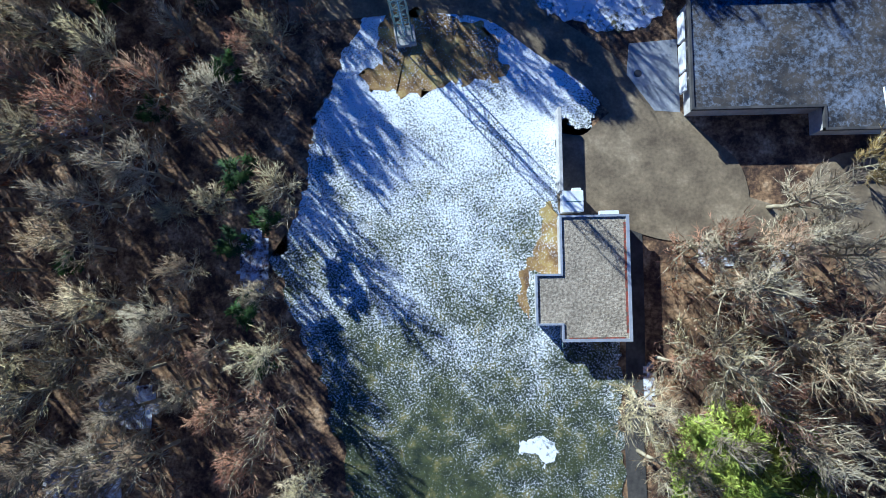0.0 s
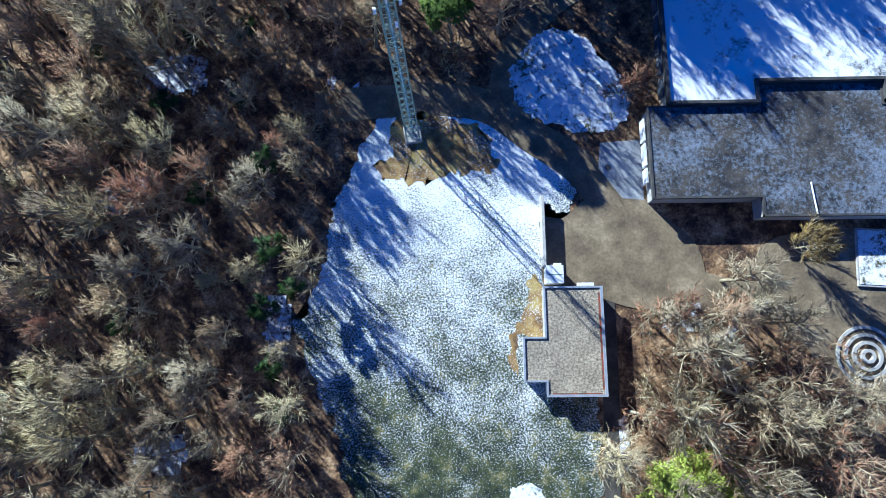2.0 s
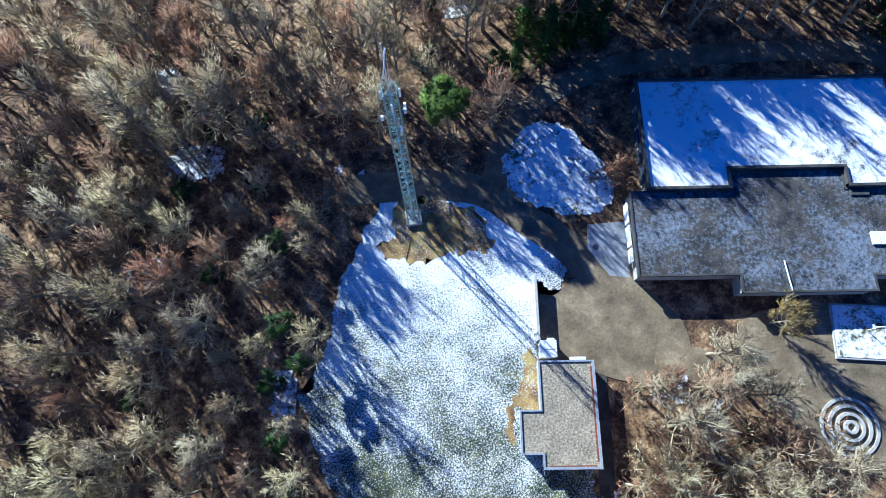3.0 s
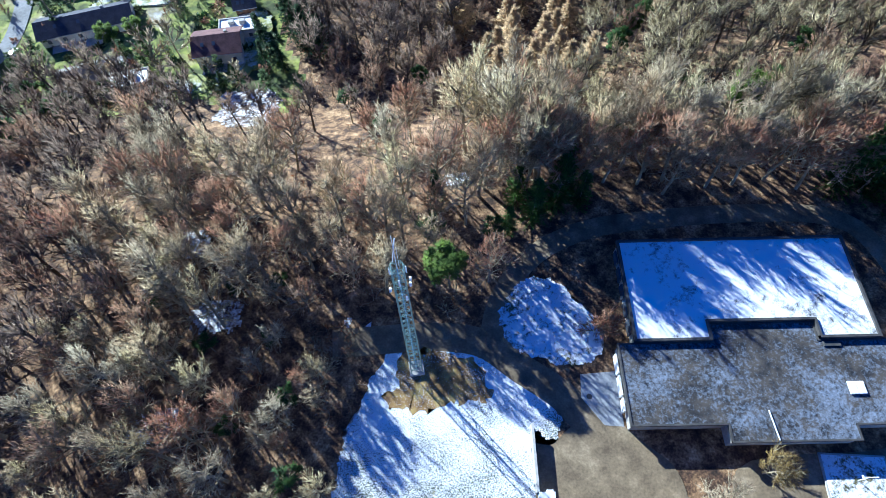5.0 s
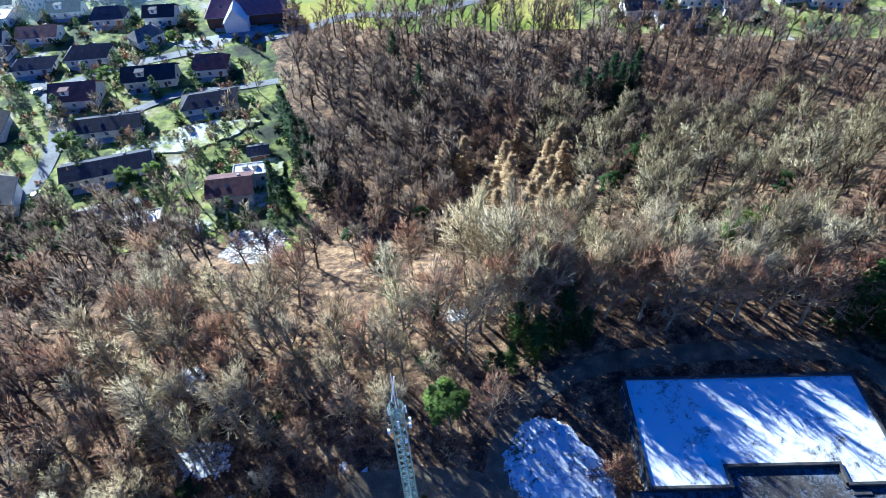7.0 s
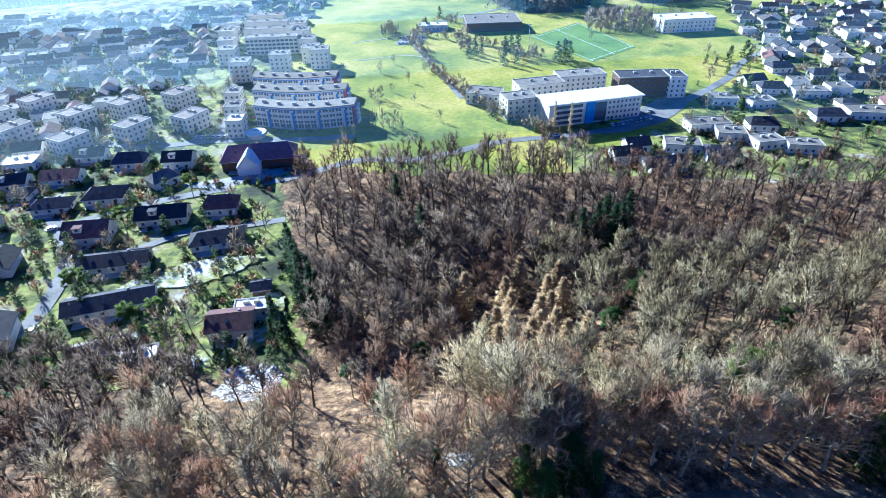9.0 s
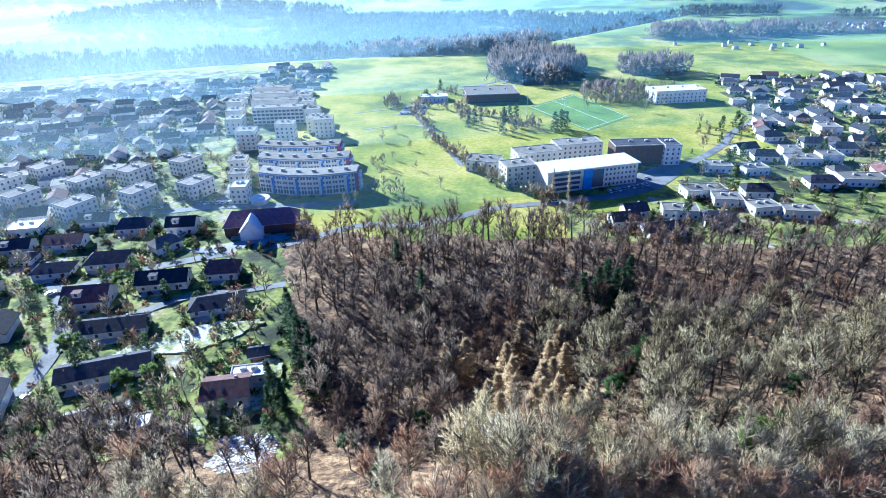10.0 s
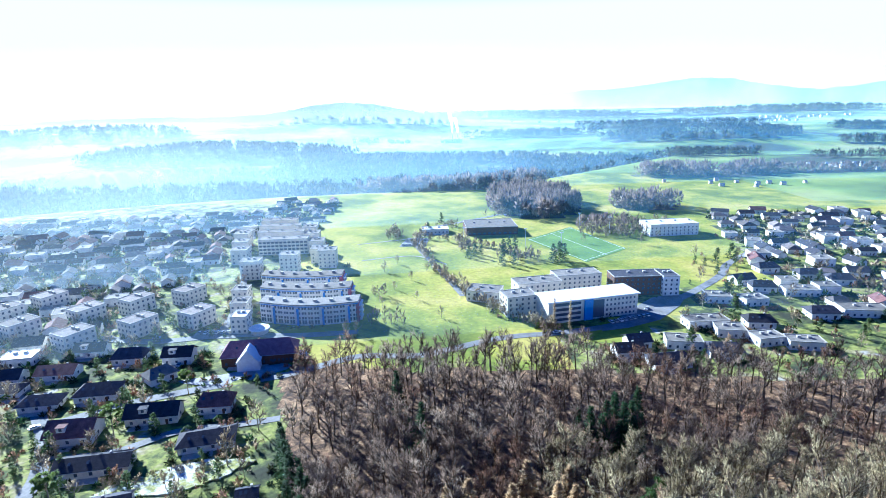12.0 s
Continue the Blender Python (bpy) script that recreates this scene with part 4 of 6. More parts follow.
def clear_of(x, y, margin=0.0):
    """Whether a trunk may stand here: off the clearing, roads, buildings and the village."""
    if -26 < x < 24 and -34 < y < 44 and inside(x, y, CLEARING) or (9 < x < 90 and 20 < y < 62) or (12 < x < 24 and -4 < y < 20) or (44 < x < 90 and -8 < y < 24) or (23 < x < 46 and 11 < y < 24):
        return False
    for px, py in ROAD_MAIN + ROAD_NORTH:
        if abs(px - x) + abs(py - y) < 4.5:
            return False
    if -24 < x < 9 and 37 < y < 46.5:
        return False
    if y > 56 and x > 6 and y < 72:
        return False
    if x < 0 and y > (108 if x > -66 else 124) and x < -38 - 0.25 * (y - 129):
        return False
    if y > 252 - 0.2 * max(x - 40, 0):
        return False
    return True


# open beech slope where the sun reaches the fallen leaves
SUNNY_SLOPE = [(-58, 96), (-44, 108), (-36, 112), (-14, 128), (6, 120), (9, 86), (-9, 68), (-34, 66), (-50, 76)]
rng = np.random.default_rng(5)
near, far = [], []
for step, lots, x0, x1, y0, y1 in ((6.3, near, -64, 48, -34, 96), (7.1, far, -175, 330, -36, 262)):
    for gx_ in np.arange(x0, x1, step):
        for gy_ in np.arange(y0, y1, step):
            x, y = gx_ + rng.uniform(-2.7, 2.7), gy_ + rng.uniform(-2.7, 2.7)
            if not clear_of(x, y) or x > 24 and y < 62 and x < 95 or (6 < x < 40 and 102 < y < 150 and rng.uniform() < 0.8):
                continue
            if lots is far and (-64 < x < 48 and -34 < y < 96 or abs(x) > 75 + 0.9 * max(y, 0) or rng.uniform() < (0.05 if x < 12 and y > 118 else 0.08 if x < 110 and y > 150 or x < -60 else 0.24)):
                continue
            if lots is near and (rng.uniform() < 0.06 or y < -20 and rng.uniform() < 0.5):
                continue
            if inside(x, y, SUNNY_SLOPE) and rng.uniform() < 0.5:
                continue
            lots.append((x, y))
for x, y in near:
    redness = noise.noise((x * 0.035, y * 0.035, 4)) + rng.uniform(-0.35, 0.35)
    size = rng.uniform(0.58, 0.84) if y < 46 else rng.uniform(0.75, 1.0)
    if -36 < x < -17 and -12 < y < 52:
        size *= 0.74
    if -2 < x < 20 and y > 70:
        size = rng.uniform(1.0, 1.25)
    if -32 < x < 3 and 44 < y < 62:
        size *= 0.78
    if redness > 0.3:
        plant("beech_tree", RUSSET[rng.integers(4)], x, y, size, rng.uniform(0, 360), "leafless russet-twigged tree on leaf litter", "tree", "trees of the hilltop wood")
    else:
        plant("bare_tree", BARE[rng.integers(6)], x, y, size, rng.uniform(0, 360), "leafless grey-tan broadleaf tree on leaf litter", "tree", "trees of the hilltop wood")
far_bare = [bare_tree_arrays(110 + k, 20 + k % 3, 6.0 + 0.7 * (k % 3), 11, 13, 8, 0.36, 0.11, 0.6, 3) for k in range(6)]
far_light = [bare_tree_arrays(120 + k, 20 + k % 3, 6.0 + 0.7 * (k % 3), 9, 10, 7, 0.40, 0.14, 0.6, 3) for k in range(5)]
pick = [noise.noise((x * 0.03, y * 0.03, 4)) + rng.uniform(-0.3, 0.3) > 0.2 for x, y in far]
olive = [x > 32 + 18 * noise.noise((x * 0.02, y * 0.02, 14)) + rng.uniform(-8, 8) and y < 165 + rng.uniform(-15, 15) for x, y in far]
for shapes_, deep_ in ((far_bare, False), (far_light, True)):
    rows = [(x, y, r, o) for (x, y), r, o in zip(far, pick, olive) if (y > 180 or abs(x) > 130) == deep_]
    joined("olive_woods", shapes_, [(x, y, rng.uniform(0.65, 1.15)) for x, y, r, o in rows if o and not r], rng, M["bark_dark"], M["wood_olive"], "leafless olive-tan broadleaf wood on the slope")
    joined("bare_woods", shapes_, [(x, y, rng.uniform(0.65, 1.15)) for x, y, r, o in rows if not r and not o], rng, M["bark_dark"], M["wood_grey"], "leafless grey broadleaf wood on the slope")
    joined("russet_woods", shapes_, [(x, y, rng.uniform(0.55, 1.0)) for x, y, r, o in rows if r], rng, M["bark_dark"], M["wood_red"], "leafless russet broadleaf wood on the slope")

# the tall edge of the wood above the lane
for k in range(34):
    x, y = 8 + 2.1 * k + rng.uniform(-1.5, 1.5), (74.5, 80, 86)[k % 3] + rng.uniform(-1.5, 1.5)
    if 6 < x < 40 and y > 83:
        continue
    plant("bare_tree", RUSSET[k % 4] if k % 3 == 0 else BARE[k % 6], x, y, rng.uniform(1.15, 1.3) if x < 20 else rng.uniform(0.95, 1.1), rng.uniform(0, 360), "tall leafless tree at the wood's edge above the lane", "tree", "trees above the lane")

# single trees that stand out
stand = np.random.default_rng(41)
LARCH_SPOTS = ((24.8, 157.8), (36.1, 153.0), (24.3, 118.2), (19.1, 133.9), (9.3, 96.6), (35.6, 141.7), (21.3, 112.0), (12.9, 110.4), (29.0, 108.5), (1.0, 151.2), (6.6, 150.1), (18.7, 144.6), (19.2, 107.1), (9.1, 114.5),
               (23.7, 107.0), (33.7, 107.7), (17.3, 118.7), (30, 133), (26, 126), (32, 147), (14, 126), (28, 116), (11, 119))
for k, (x, y) in enumerate(LARCH_SPOTS):
    plant("larch", LARCH[k % 3], x, y, stand.uniform(0.76, 0.92), x * 40, "tan leafless larch in a small stand", "tree", "larch stand")
for x, y, s in ((49.9, 181, 1.0), (56.1, 183.8, 1.0), (59.2, 185.3, 1.1), (60.4, 179, 1.1), (64.4, 182.9, 1.0), (68.9, 189.8, 1.05), (54, 178, 0.95), (63, 176, 0.95), (47, 186, 0.8), (58, 175, 0.9), (66, 178, 0.9),
                (-2.3, 71.3, 0.6), (90, 74, 1.0), (95, 68, 1.0), (93, 62, 0.9), (-40, 52, 0.3), (-32, 42, 0.32), (-18, 208, 1.0), (152, 222, 0.7), (-8, 190, 0.9), (-12, 184, 0.8)):
    plant("spruce", SPRUCE[int(abs(x)) % 3], x, y, s, x * 50, "dark green spruce at the wood's edge", "tree", "spruces of the wood")
plant("pine", tree_proto("round_pine", pine_arrays(72, 15, 3.4, 30, 190, 0.26), M["bark"], M["pine_dark"]), 0.3, 52.4, 1.0, 20, "pine with a round bright green crown", "tree")
plant("pine", PINE[1], 60, 88, 0.9, 70, "pine with a small bright green crown", "tree")
plant("pine", tree_proto("leaning_pine", pine_arrays(90, 13, 7.8, 90, 380, 0.17, (0.0, 0.1), 0.62), M["bark"], M["pine"]), 29.6, -17.0, 1.0, 0, "broad leaning pine with bright yellow-green needles", "tree")
for k, (x, y, s) in enumerate(((27.5, 9, 0.66), (32, 3.5, 0.68), (28.5, -3, 0.7), (33, -7, 0.74), (41, -4, 0.74), (39, 14, 0.62), (47, -9, 0.8), (51, -2, 0.68), (46, -17, 0.8), (36.5, 9, 0.62), (53, -15, 0.8), (27.5, -11, 0.62), (58, -10, 0.66),
                                (44, 8, 0.56), (40, -27, 0.7), (30, -27, 0.6), (37, -1, 0.7), (36, -12, 0.7), (44, 1, 0.6), (56, -22, 0.8), (48, -25, 0.75), (60, -17, 0.7))):
    plant("bare_tree", RUSSET[k % 4] if k % 3 == 0 else BARE[k % 6], x, y, s * 1.2, k * 70, "leafless tan tree with pale limbs beside the drive", "tree", "trees beside the drive")
for k in range(14):
    x, y = 25.5 + 2.5 * k + stand.uniform(-1.2, 1.2), (-6, 6, -20, 0, -13, 10, -26)[k % 7] + stand.uniform(-2, 2)
    if not (40 < x < 50 and 0 < y < 12) and not (x > 48 and y > -4):
        plant("bare_tree", BARE[k % 6] if k % 3 else RUSSET[k % 4], x, y, stand.uniform(0.6, 0.8), k * 50, "leafless tan tree with pale limbs beside the drive", "tree", "trees beside the drive")
plant("yellow_tree", WILLOW, 49.3, 18.6, 0.95, 0, "leafless golden-twigged tree before the long building", "tree")
plant("shrub", tree_proto("shrub", bare_tree_arrays(95, 5, 3.2, 18, 12, 12, 0.05, 0.07, 0.8, 4), M["bark"], M["twigs_red"]), 26.8, 43.0, 1.25, 0, "rounded russet shrub in the snowy island", "shrub")

BROAD = [tree_proto("yew", conifer_arrays(65 + k, 20, 4.4, 18, 14, 12, 0.3, -0.1, 0.05, 0.6), M["bark"], M["yew"]) for k in range(2)]
for x, y, s in ((17, 67, 0.7), (22, 70, 0.85), (26.5, 70, 0.6), (14, 71.5, 0.6), (12, 64.5, 0.45), (24, 75, 0.7), (79, 73, 1.0), (84, 72, 1.1), (89, 66, 1.1), (91, 58, 1.0), (88, 75, 1.2)):
    plant("yew", BROAD[int(x) % 2], x, y, s, x * 50, "broad dark evergreen at the wood's edge", "tree", "evergreens by the lane")
IVY_CLAD = tree_proto("ivy_clad_tree", pine_arrays(67, 14, 2.6, 16, 110, 0.3), M["bark"], M["ivy"])
for x, y, s in ((60.7, 146, 0.9), (54.3, 136, 1.0), (57, 141, 1.0), (50.5, 132, 0.9), (47.2, 128, 1.0), (44.5, 122, 0.9), (41.6, 116.5, 1.0), (43, 119, 0.8), (72, 98, 0.8), (-110, 100, 1.0), (-118, 109, 1.1), (-100, 96, 0.9), (-95, 105, 1.0), (-88, 118, 0.8), (-106, 115, 1.0), (-122, 118, 1.1), (-14, 92, 0.8), (-24, 108, 0.9), (-6, 118, 0.8), (84, 112, 0.9)):
    plant("ivy_clad_tree", IVY_CLAD, x, y, s, x * 31, "slender tree clad in green ivy among bare trees", "tree", "ivy-clad trees")
EVERGREEN = tree_proto("holly", pine_arrays(66, 6, 2.2, 12, 90, 0.16), M["bark"], M["ivy"])
for x, y, s in ((-27, 31, 0.9), (-25, 18, 1.0), (-21.5, 13, 0.8), (-24, 2, 0.9), (-36, 26, 0.8), (-22, -4, 0.7), (-41, 40, 0.9), (-30, 52, 0.8), (-26, 10, 0.9), (-46, 8, 0.7), (-52, 48, 0.8), (9, 62, 1.0), (-2.5, 61, 1.2), (33, 84, 1.5), (34, 80, 1.4), (36, 88, 1.5), (55, 98, 1.2)):
    plant("holly", EVERGREEN, x, y, s, x * 37, "evergreen holly bush under bare trees", "shrub", "hollies of the wood", height(x, y) + 2.0)
under = [bare_tree_arrays(190 + k, 3.6, 2.4, 5, 2, 7, 0.05, 0.09, 0.9, 3) for k in range(3)]
spots = {"twigs_red": [], "rust_leaf": [], "twigs": []}
for _ in range(700):
    x, y = rng.uniform(-75, 70), rng.uniform(-40, 150)
    if clear_of(x, y) and not (x > 60 and y < 70):
        spots[["twigs_red", "rust_leaf", "twigs"][rng.integers(3) if noise.noise((x * 0.06, y * 0.06, 8)) < 0.15 else 1]].append((x, y, rng.uniform(0.5, 1.3)))
for _ in range(22):
    spots[["twigs_red", "rust_leaf", "twigs"][rng.integers(3)]].append((rng.uniform(-25, -17), rng.uniform(38, 46), rng.uniform(0.5, 1.0)))
for _ in range(170):
    spots[["twigs_red", "rust_leaf", "twigs"][rng.integers(3)]].append((rng.uniform(25, 56), rng.uniform(-30, 9), rng.uniform(0.6, 1.3)))
for key, lab in (("twigs_red", "russet leafless undergrowth under the trees"), ("rust_leaf", "orange withered beech saplings under the trees"), ("twigs", "tan leafless undergrowth under the trees")):
    joined("undergrowth", under, spots[key], rng, M["bark"], M[key], lab, "undergrowth")

# ---- village ----
def cube_mesh(name, w, d, h, mat):
    bm = box(-w / 2, -d / 2, 0, w / 2, d / 2, h)
    me = bpy.data.meshes.new(name)
    bm.to_mesh(me)
    bm.free()
    me.materials.append(mat)
    return me


WINDOW = cube_mesh("window", 1.05, 0.12, 1.25, M["glass"])
WIDE_WINDOW = cube_mesh("wide_window", 2.4, 0.12, 1.5, M["glass"])
TALL_WINDOW = cube_mesh("tall_window", 1.1, 0.14, 2.1, M["glass"])
CHIMNEY = cube_mesh("chimney", 0.8, 0.8, 1.6, M["concrete"])


def facade(parent, mesh, name, w, d, h, floors, across, deep, z0=0.9, step=2.8, sides="sneww"):
    """Rows of windows set proud of the walls of a box w by d."""
    for f in range(floors):
        z = z0 + f * step
        for k in range(across):
            x = -w / 2 + w * (k + 0.5) / across
            share(name, mesh, parent, pose(x, -d / 2 - 0.02, z))
        for k in range(deep):
            y = -d / 2 + d * (k + 0.5) / deep
            x = w / 2 + 0.02 if parent.location.x < 0 else -w / 2 - 0.02
            share(name, mesh, parent, pose(x, y, z, 0, 0, 90))


def gable_roof(w, d, rise, eave=0.7, thick=0.28, hip=0.0):
    """Two thick slopes along x; hip shortens the ridge at both ends."""
    bm = bmesh.new()
    a, b = w / 2 + eave, d / 2 + eave
    layers = []
    for dz in (0, -thick):
        layers.append([bm.verts.new(p) for p in ((-a, -b, dz), (a, -b, dz), (a, b, dz), (-a, b, dz), (-a + hip, 0, rise + dz), (a - hip, 0, rise + dz))])
    for k, q in enumerate(layers):
        for f in ((0, 1, 5, 4), (2, 3, 4, 5), (1, 2, 5), (3, 0, 4)):
            if hip == 0 and len(f) == 3:
                continue
            bm.faces.new([q[i] for i in (f if k == 0 else f[::-1])])
    t, u = layers
    edge = ((0, 1), (1, 2), (2, 3), (3, 0)) if hip else ((0, 1), (2, 3), (1, 5), (5, 2), (3, 4), (4, 0))
    for i, j in edge:
        bm.faces.new((t[j], t[i], u[i], u[j]))
    return bm


def gable_wall(w, d, h, rise):
    bm = bmesh.new()
    low = [bm.verts.new(p) for p in ((-w / 2, -d / 2, -1.5), (w / 2, -d / 2, -1.5), (w / 2, d / 2, -1.5), (-w / 2, d / 2, -1.5))]
    top = [bm.verts.new(p) for p in ((-w / 2, -d / 2, h), (w / 2, -d / 2, h), (w / 2, d / 2, h), (-w / 2, d / 2, h))]
    e0, e1 = bm.verts.new((-w / 2, 0, h + rise)), bm.verts.new((w / 2, 0, h + rise))
    bm.faces.new((low[0], low[1], top[1], top[0])), bm.faces.new((low[2], low[3], top[3], top[2]))
    bm.faces.new((low[1], low[2], top[2], e1, top[1])), bm.faces.new((low[3], low[0], top[0], e0, top[3]))
    bm.faces.new((top[0], top[1], e1, e0)), bm.faces.new((top[2], top[3], e0, e1))
    return bm


def house(x, y, rz, w, d, h=3.2, rise=2.6, hip=0.0, roof="roof_tile", wall="render", label="", group="village houses", floors=1, extras=True):
    o = thing("house", x, y, None, rz, label, "house", group)
    slope = rise * (d / 2) / (d / 2 + 0.7)
    part("wall", gable_wall(w, d, h, 0.001 if hip else slope - 0.15), M[wall], o)
    part("roof", gable_roof(w, d, rise, 0.7, 0.28, hip), M[roof], o, at=pose(0, 0, h + 0.02))
    share("chimney", CHIMNEY, o, pose(w * 0.22, d * 0.12, h + rise * 0.45))
    facade(o, WINDOW, "window", w, d, h, floors, max(2, int(w / 4.2)), 1, 1.0)
    part("door", box(-0.5, -d / 2 - 0.1, 0, 0.5, -d / 2 + 0.02, 2.05), M["wood"], o, at=pose(w * 0.3, 0, 0))
    if not extras:
        return o
    part("terrace", box(-w * 0.42, -d / 2 - 3.4, -0.4, w * 0.12, -d / 2 - 0.02, 0.12, 0.03), M["concrete"], o, "pale paved terrace")
    slant = math.degrees(math.atan2(rise, d / 2 + 0.7))
    if rise > 2.9 and not hip:
        y_, z_ = -d * 0.27, h + 0.02 + rise * (1 - (d * 0.27) / (d / 2 + 0.7))
        dormer = part("dormer", box(-1.5, -1.4, -0.9, 1.5, 1.2, 1.0, 0.03), M[wall], o, at=pose(-w * 0.15, y_, z_))
        part("dormer_roof", box(-1.75, -1.7, 1.0, 1.75, 1.5, 1.16, 0.02), M[roof], dormer)
        share("window", WINDOW, dormer, pose(0, -1.42, -0.35))
    else:
        for k in (-0.3, -0.05):
            y_, z_ = -d * 0.25, h + 0.08 + rise * (1 - (d * 0.25) / (d / 2 + 0.7))
            part("roof_window", box(-0.45, -0.6, -0.02, 0.45, 0.6, 0.08), M["glass"], o, "roof window", pose(w * k, y_, z_, slant, 0, 0))
    for e in (-1, 1):
        part("gutter", rod(bmesh.new(), (-w / 2 - 0.7, e * (d / 2 + 0.76), h - 0.18), (w / 2 + 0.7, e * (d / 2 + 0.76), h - 0.18), 0.09), M["flashing"], o, "pale gutter")
    return o


def flat_house(x, y, rz, w, d, h, roof="roof_flat", wall="render", label="", group="village houses", floors=1, name="house", category="house", across=None, deep=None, mesh=None, edge="concrete", step=2.8, units=2):
    o = thing(name, x, y, None, rz, label, category, group)
    part("wall", box(-w / 2, -d / 2, -1.5, w / 2, d / 2, h), M[wall], o)
    part("roof", box(-w / 2 + 0.3, -d / 2 + 0.3, h, w / 2 - 0.3, d / 2 - 0.3, h + 0.12), M[roof], o)
    for a in ((-w / 2 - 0.1, -d / 2 - 0.1, w / 2 + 0.1, -d / 2 + 0.3), (-w / 2 - 0.1, d / 2 - 0.3, w / 2 + 0.1, d / 2 + 0.1), (-w / 2 - 0.1, -d / 2 + 0.3, -w / 2 + 0.3, d / 2 - 0.3), (w / 2 - 0.3, -d / 2 + 0.3, w / 2 + 0.1, d / 2 - 0.3)):
        part("parapet", box(a[0], a[1], h - 0.1, a[2], a[3], h + 0.4), M[edge], o)
    for k in range(units):
        part("roof_unit", box(-0.9, -0.7, h + 0.1, 0.9, 0.7, h + 1.2, 0.05), M["concrete"], o, at=pose((k - units / 2 + 0.5) * w * 0.3, 0.1 * d, 0))
    facade(o, mesh or WINDOW, "window", w, d, h, floors, across or max(2, int(w / 3.2)), deep or max(2, int(d / 3.5)), 0.9, step)
    return o


# houses nearest the wood, one by one
house(-66, 142, 8, 13, 10, 4.2, 2.6, 0, "roof_red", "render", "house with a brown-red roof and snowy terrace", floors=1)
flat_house(-62, 150.5, 8, 11, 6, 3.2, "roof_white", label="flat white-roofed annexe behind the red-roofed house")
house(-109, 154, 17, 27, 9, 3.4, 2.4, 0, "roof_tile", "render", "long low house with a dark tiled roof")
house(-118.5, 178, 10, 23, 9, 3.2, 2.4, 0, "roof_tile", "cream", "long low house with a dark slate-coloured roof")
house(-137.5, 198, 6, 16, 12, 3.6, 4.2, 0, "roof_red", "render", "house with a steep dark plum roof")
house(-113.5, 210, 8, 19, 10, 3.6, 3.6, 0, "roof_tile", "cream", "wide house with a steep dark roof and dormer")
house(-92, 217, 6, 13, 10, 3.6, 3.8, 2.5, "roof_red", "render", "house with a brown-red hipped roof")
house(-86, 192, 14, 19, 10, 3.0, 2.6, 3.5, "roof_tile", "render", "low house with a dark grey hipped roof")
house(-165, 221, 8, 15, 9, 3.0, 2.6, 3.5, "roof_tile", "render", "white house with a dark hipped roof")
house(-146, 229, 8, 16, 11, 3.2, 3.2, 4.0, "roof_tile", "render", "white house with a grey hipped roof")
house(-137, 139, -70, 13, 9, 4.6, 2.6, 0, "roof_tile", "render", "white gabled house beside the lane")
house(-104, 131, 20, 10, 8, 2.8, 2.6, 0, "roof_flat", "cream", "small house with a pale weathered roof")
flat_house(-90, 129, 14, 12, 6, 2.8, "roof_white", label="low garage row with a pale flat roof")
house(-62, 162, 12, 6, 5, 2.4, 1.6, 0, "roof_tile", "wood", "small timber shed in a snowy garden")
flat_house(-203, 263, 10, 15, 11, 4.2, "roof_white", label="white flat-roofed house with pale edging")
house(-196, 243, 10, 15, 10, 3.4, 3.0, 0, "roof_tile", "render", "white house with a dark gabled roof")
house(-175, 248, 6, 16, 10, 3.2, 2.8, 0, "roof_red", "render", "white house with a dull red roof")
house(-150, 263, 6, 14, 10, 3.4, 3.6, 2.5, "roof_tile", "render", "white house with a dark blue-grey roof")
house(-126, 262, 4, 13, 10, 4.2, 3.4, 0, "roof_tile", "render", "white house with a steep slate-dark roof")
house(-127, 243, 50, 12, 9, 3.4, 3.0, 3, "roof_flat", "render", "house with a weathered tan pyramid roof")
house(-173, 271, 6, 14, 9, 3.4, 3.2, 0, "roof_tile", "render", "white house with a dark roof")
house(-218, 236, 12, 14, 10, 3.4, 3.0, 0, "roof_tile", "render", "white house with a dark gabled roof")
house(-186, 205, 10, 14, 10, 3.4, 3.0, 0, "roof_tile", "render", "white house with a dark gabled roof")
house(-160, 178, -75, 13, 9, 3.4, 3.0, 0, "roof_tile", "render", "white gabled house beside the lane")
house(-178, 160, 15, 14, 10, 3.4, 3.0, 0, "roof_red", "render", "white house with a dull red roof")
house(-205, 190, 15, 14, 10, 3.4, 3.0, 0, "roof_tile", "render", "white house with a dark gabled roof")


def farm():
    o = house(-87, 262, 8, 34, 14, 5.0, 5.2, 4.0, "plum_roof", "wood", "large farmhouse with a plum-brown roof and pale gable", "", 1)
    part("gable_front", gable_wall(9, 10, 4.0, 5.6), M["white"], o, "white gable front", pose(-4, -8.4, 0, 0, 0, 90))
    part("gable_roof", gable_roof(8.6, 10, 6.2, 0.5, 0.2), M["white"], o, "pale steep gable roof", pose(-4, -8.3, 4.1, 0, 0, 90))
    part("white_wing", box(4, -6.9, 0, 15.5, -6.3, 4.2), M["render"], o, "white rendered wall")
    for k in range(6):
        share("window", WINDOW, o, pose(5.4 + 1.8 * k, -7.0, 1.4))


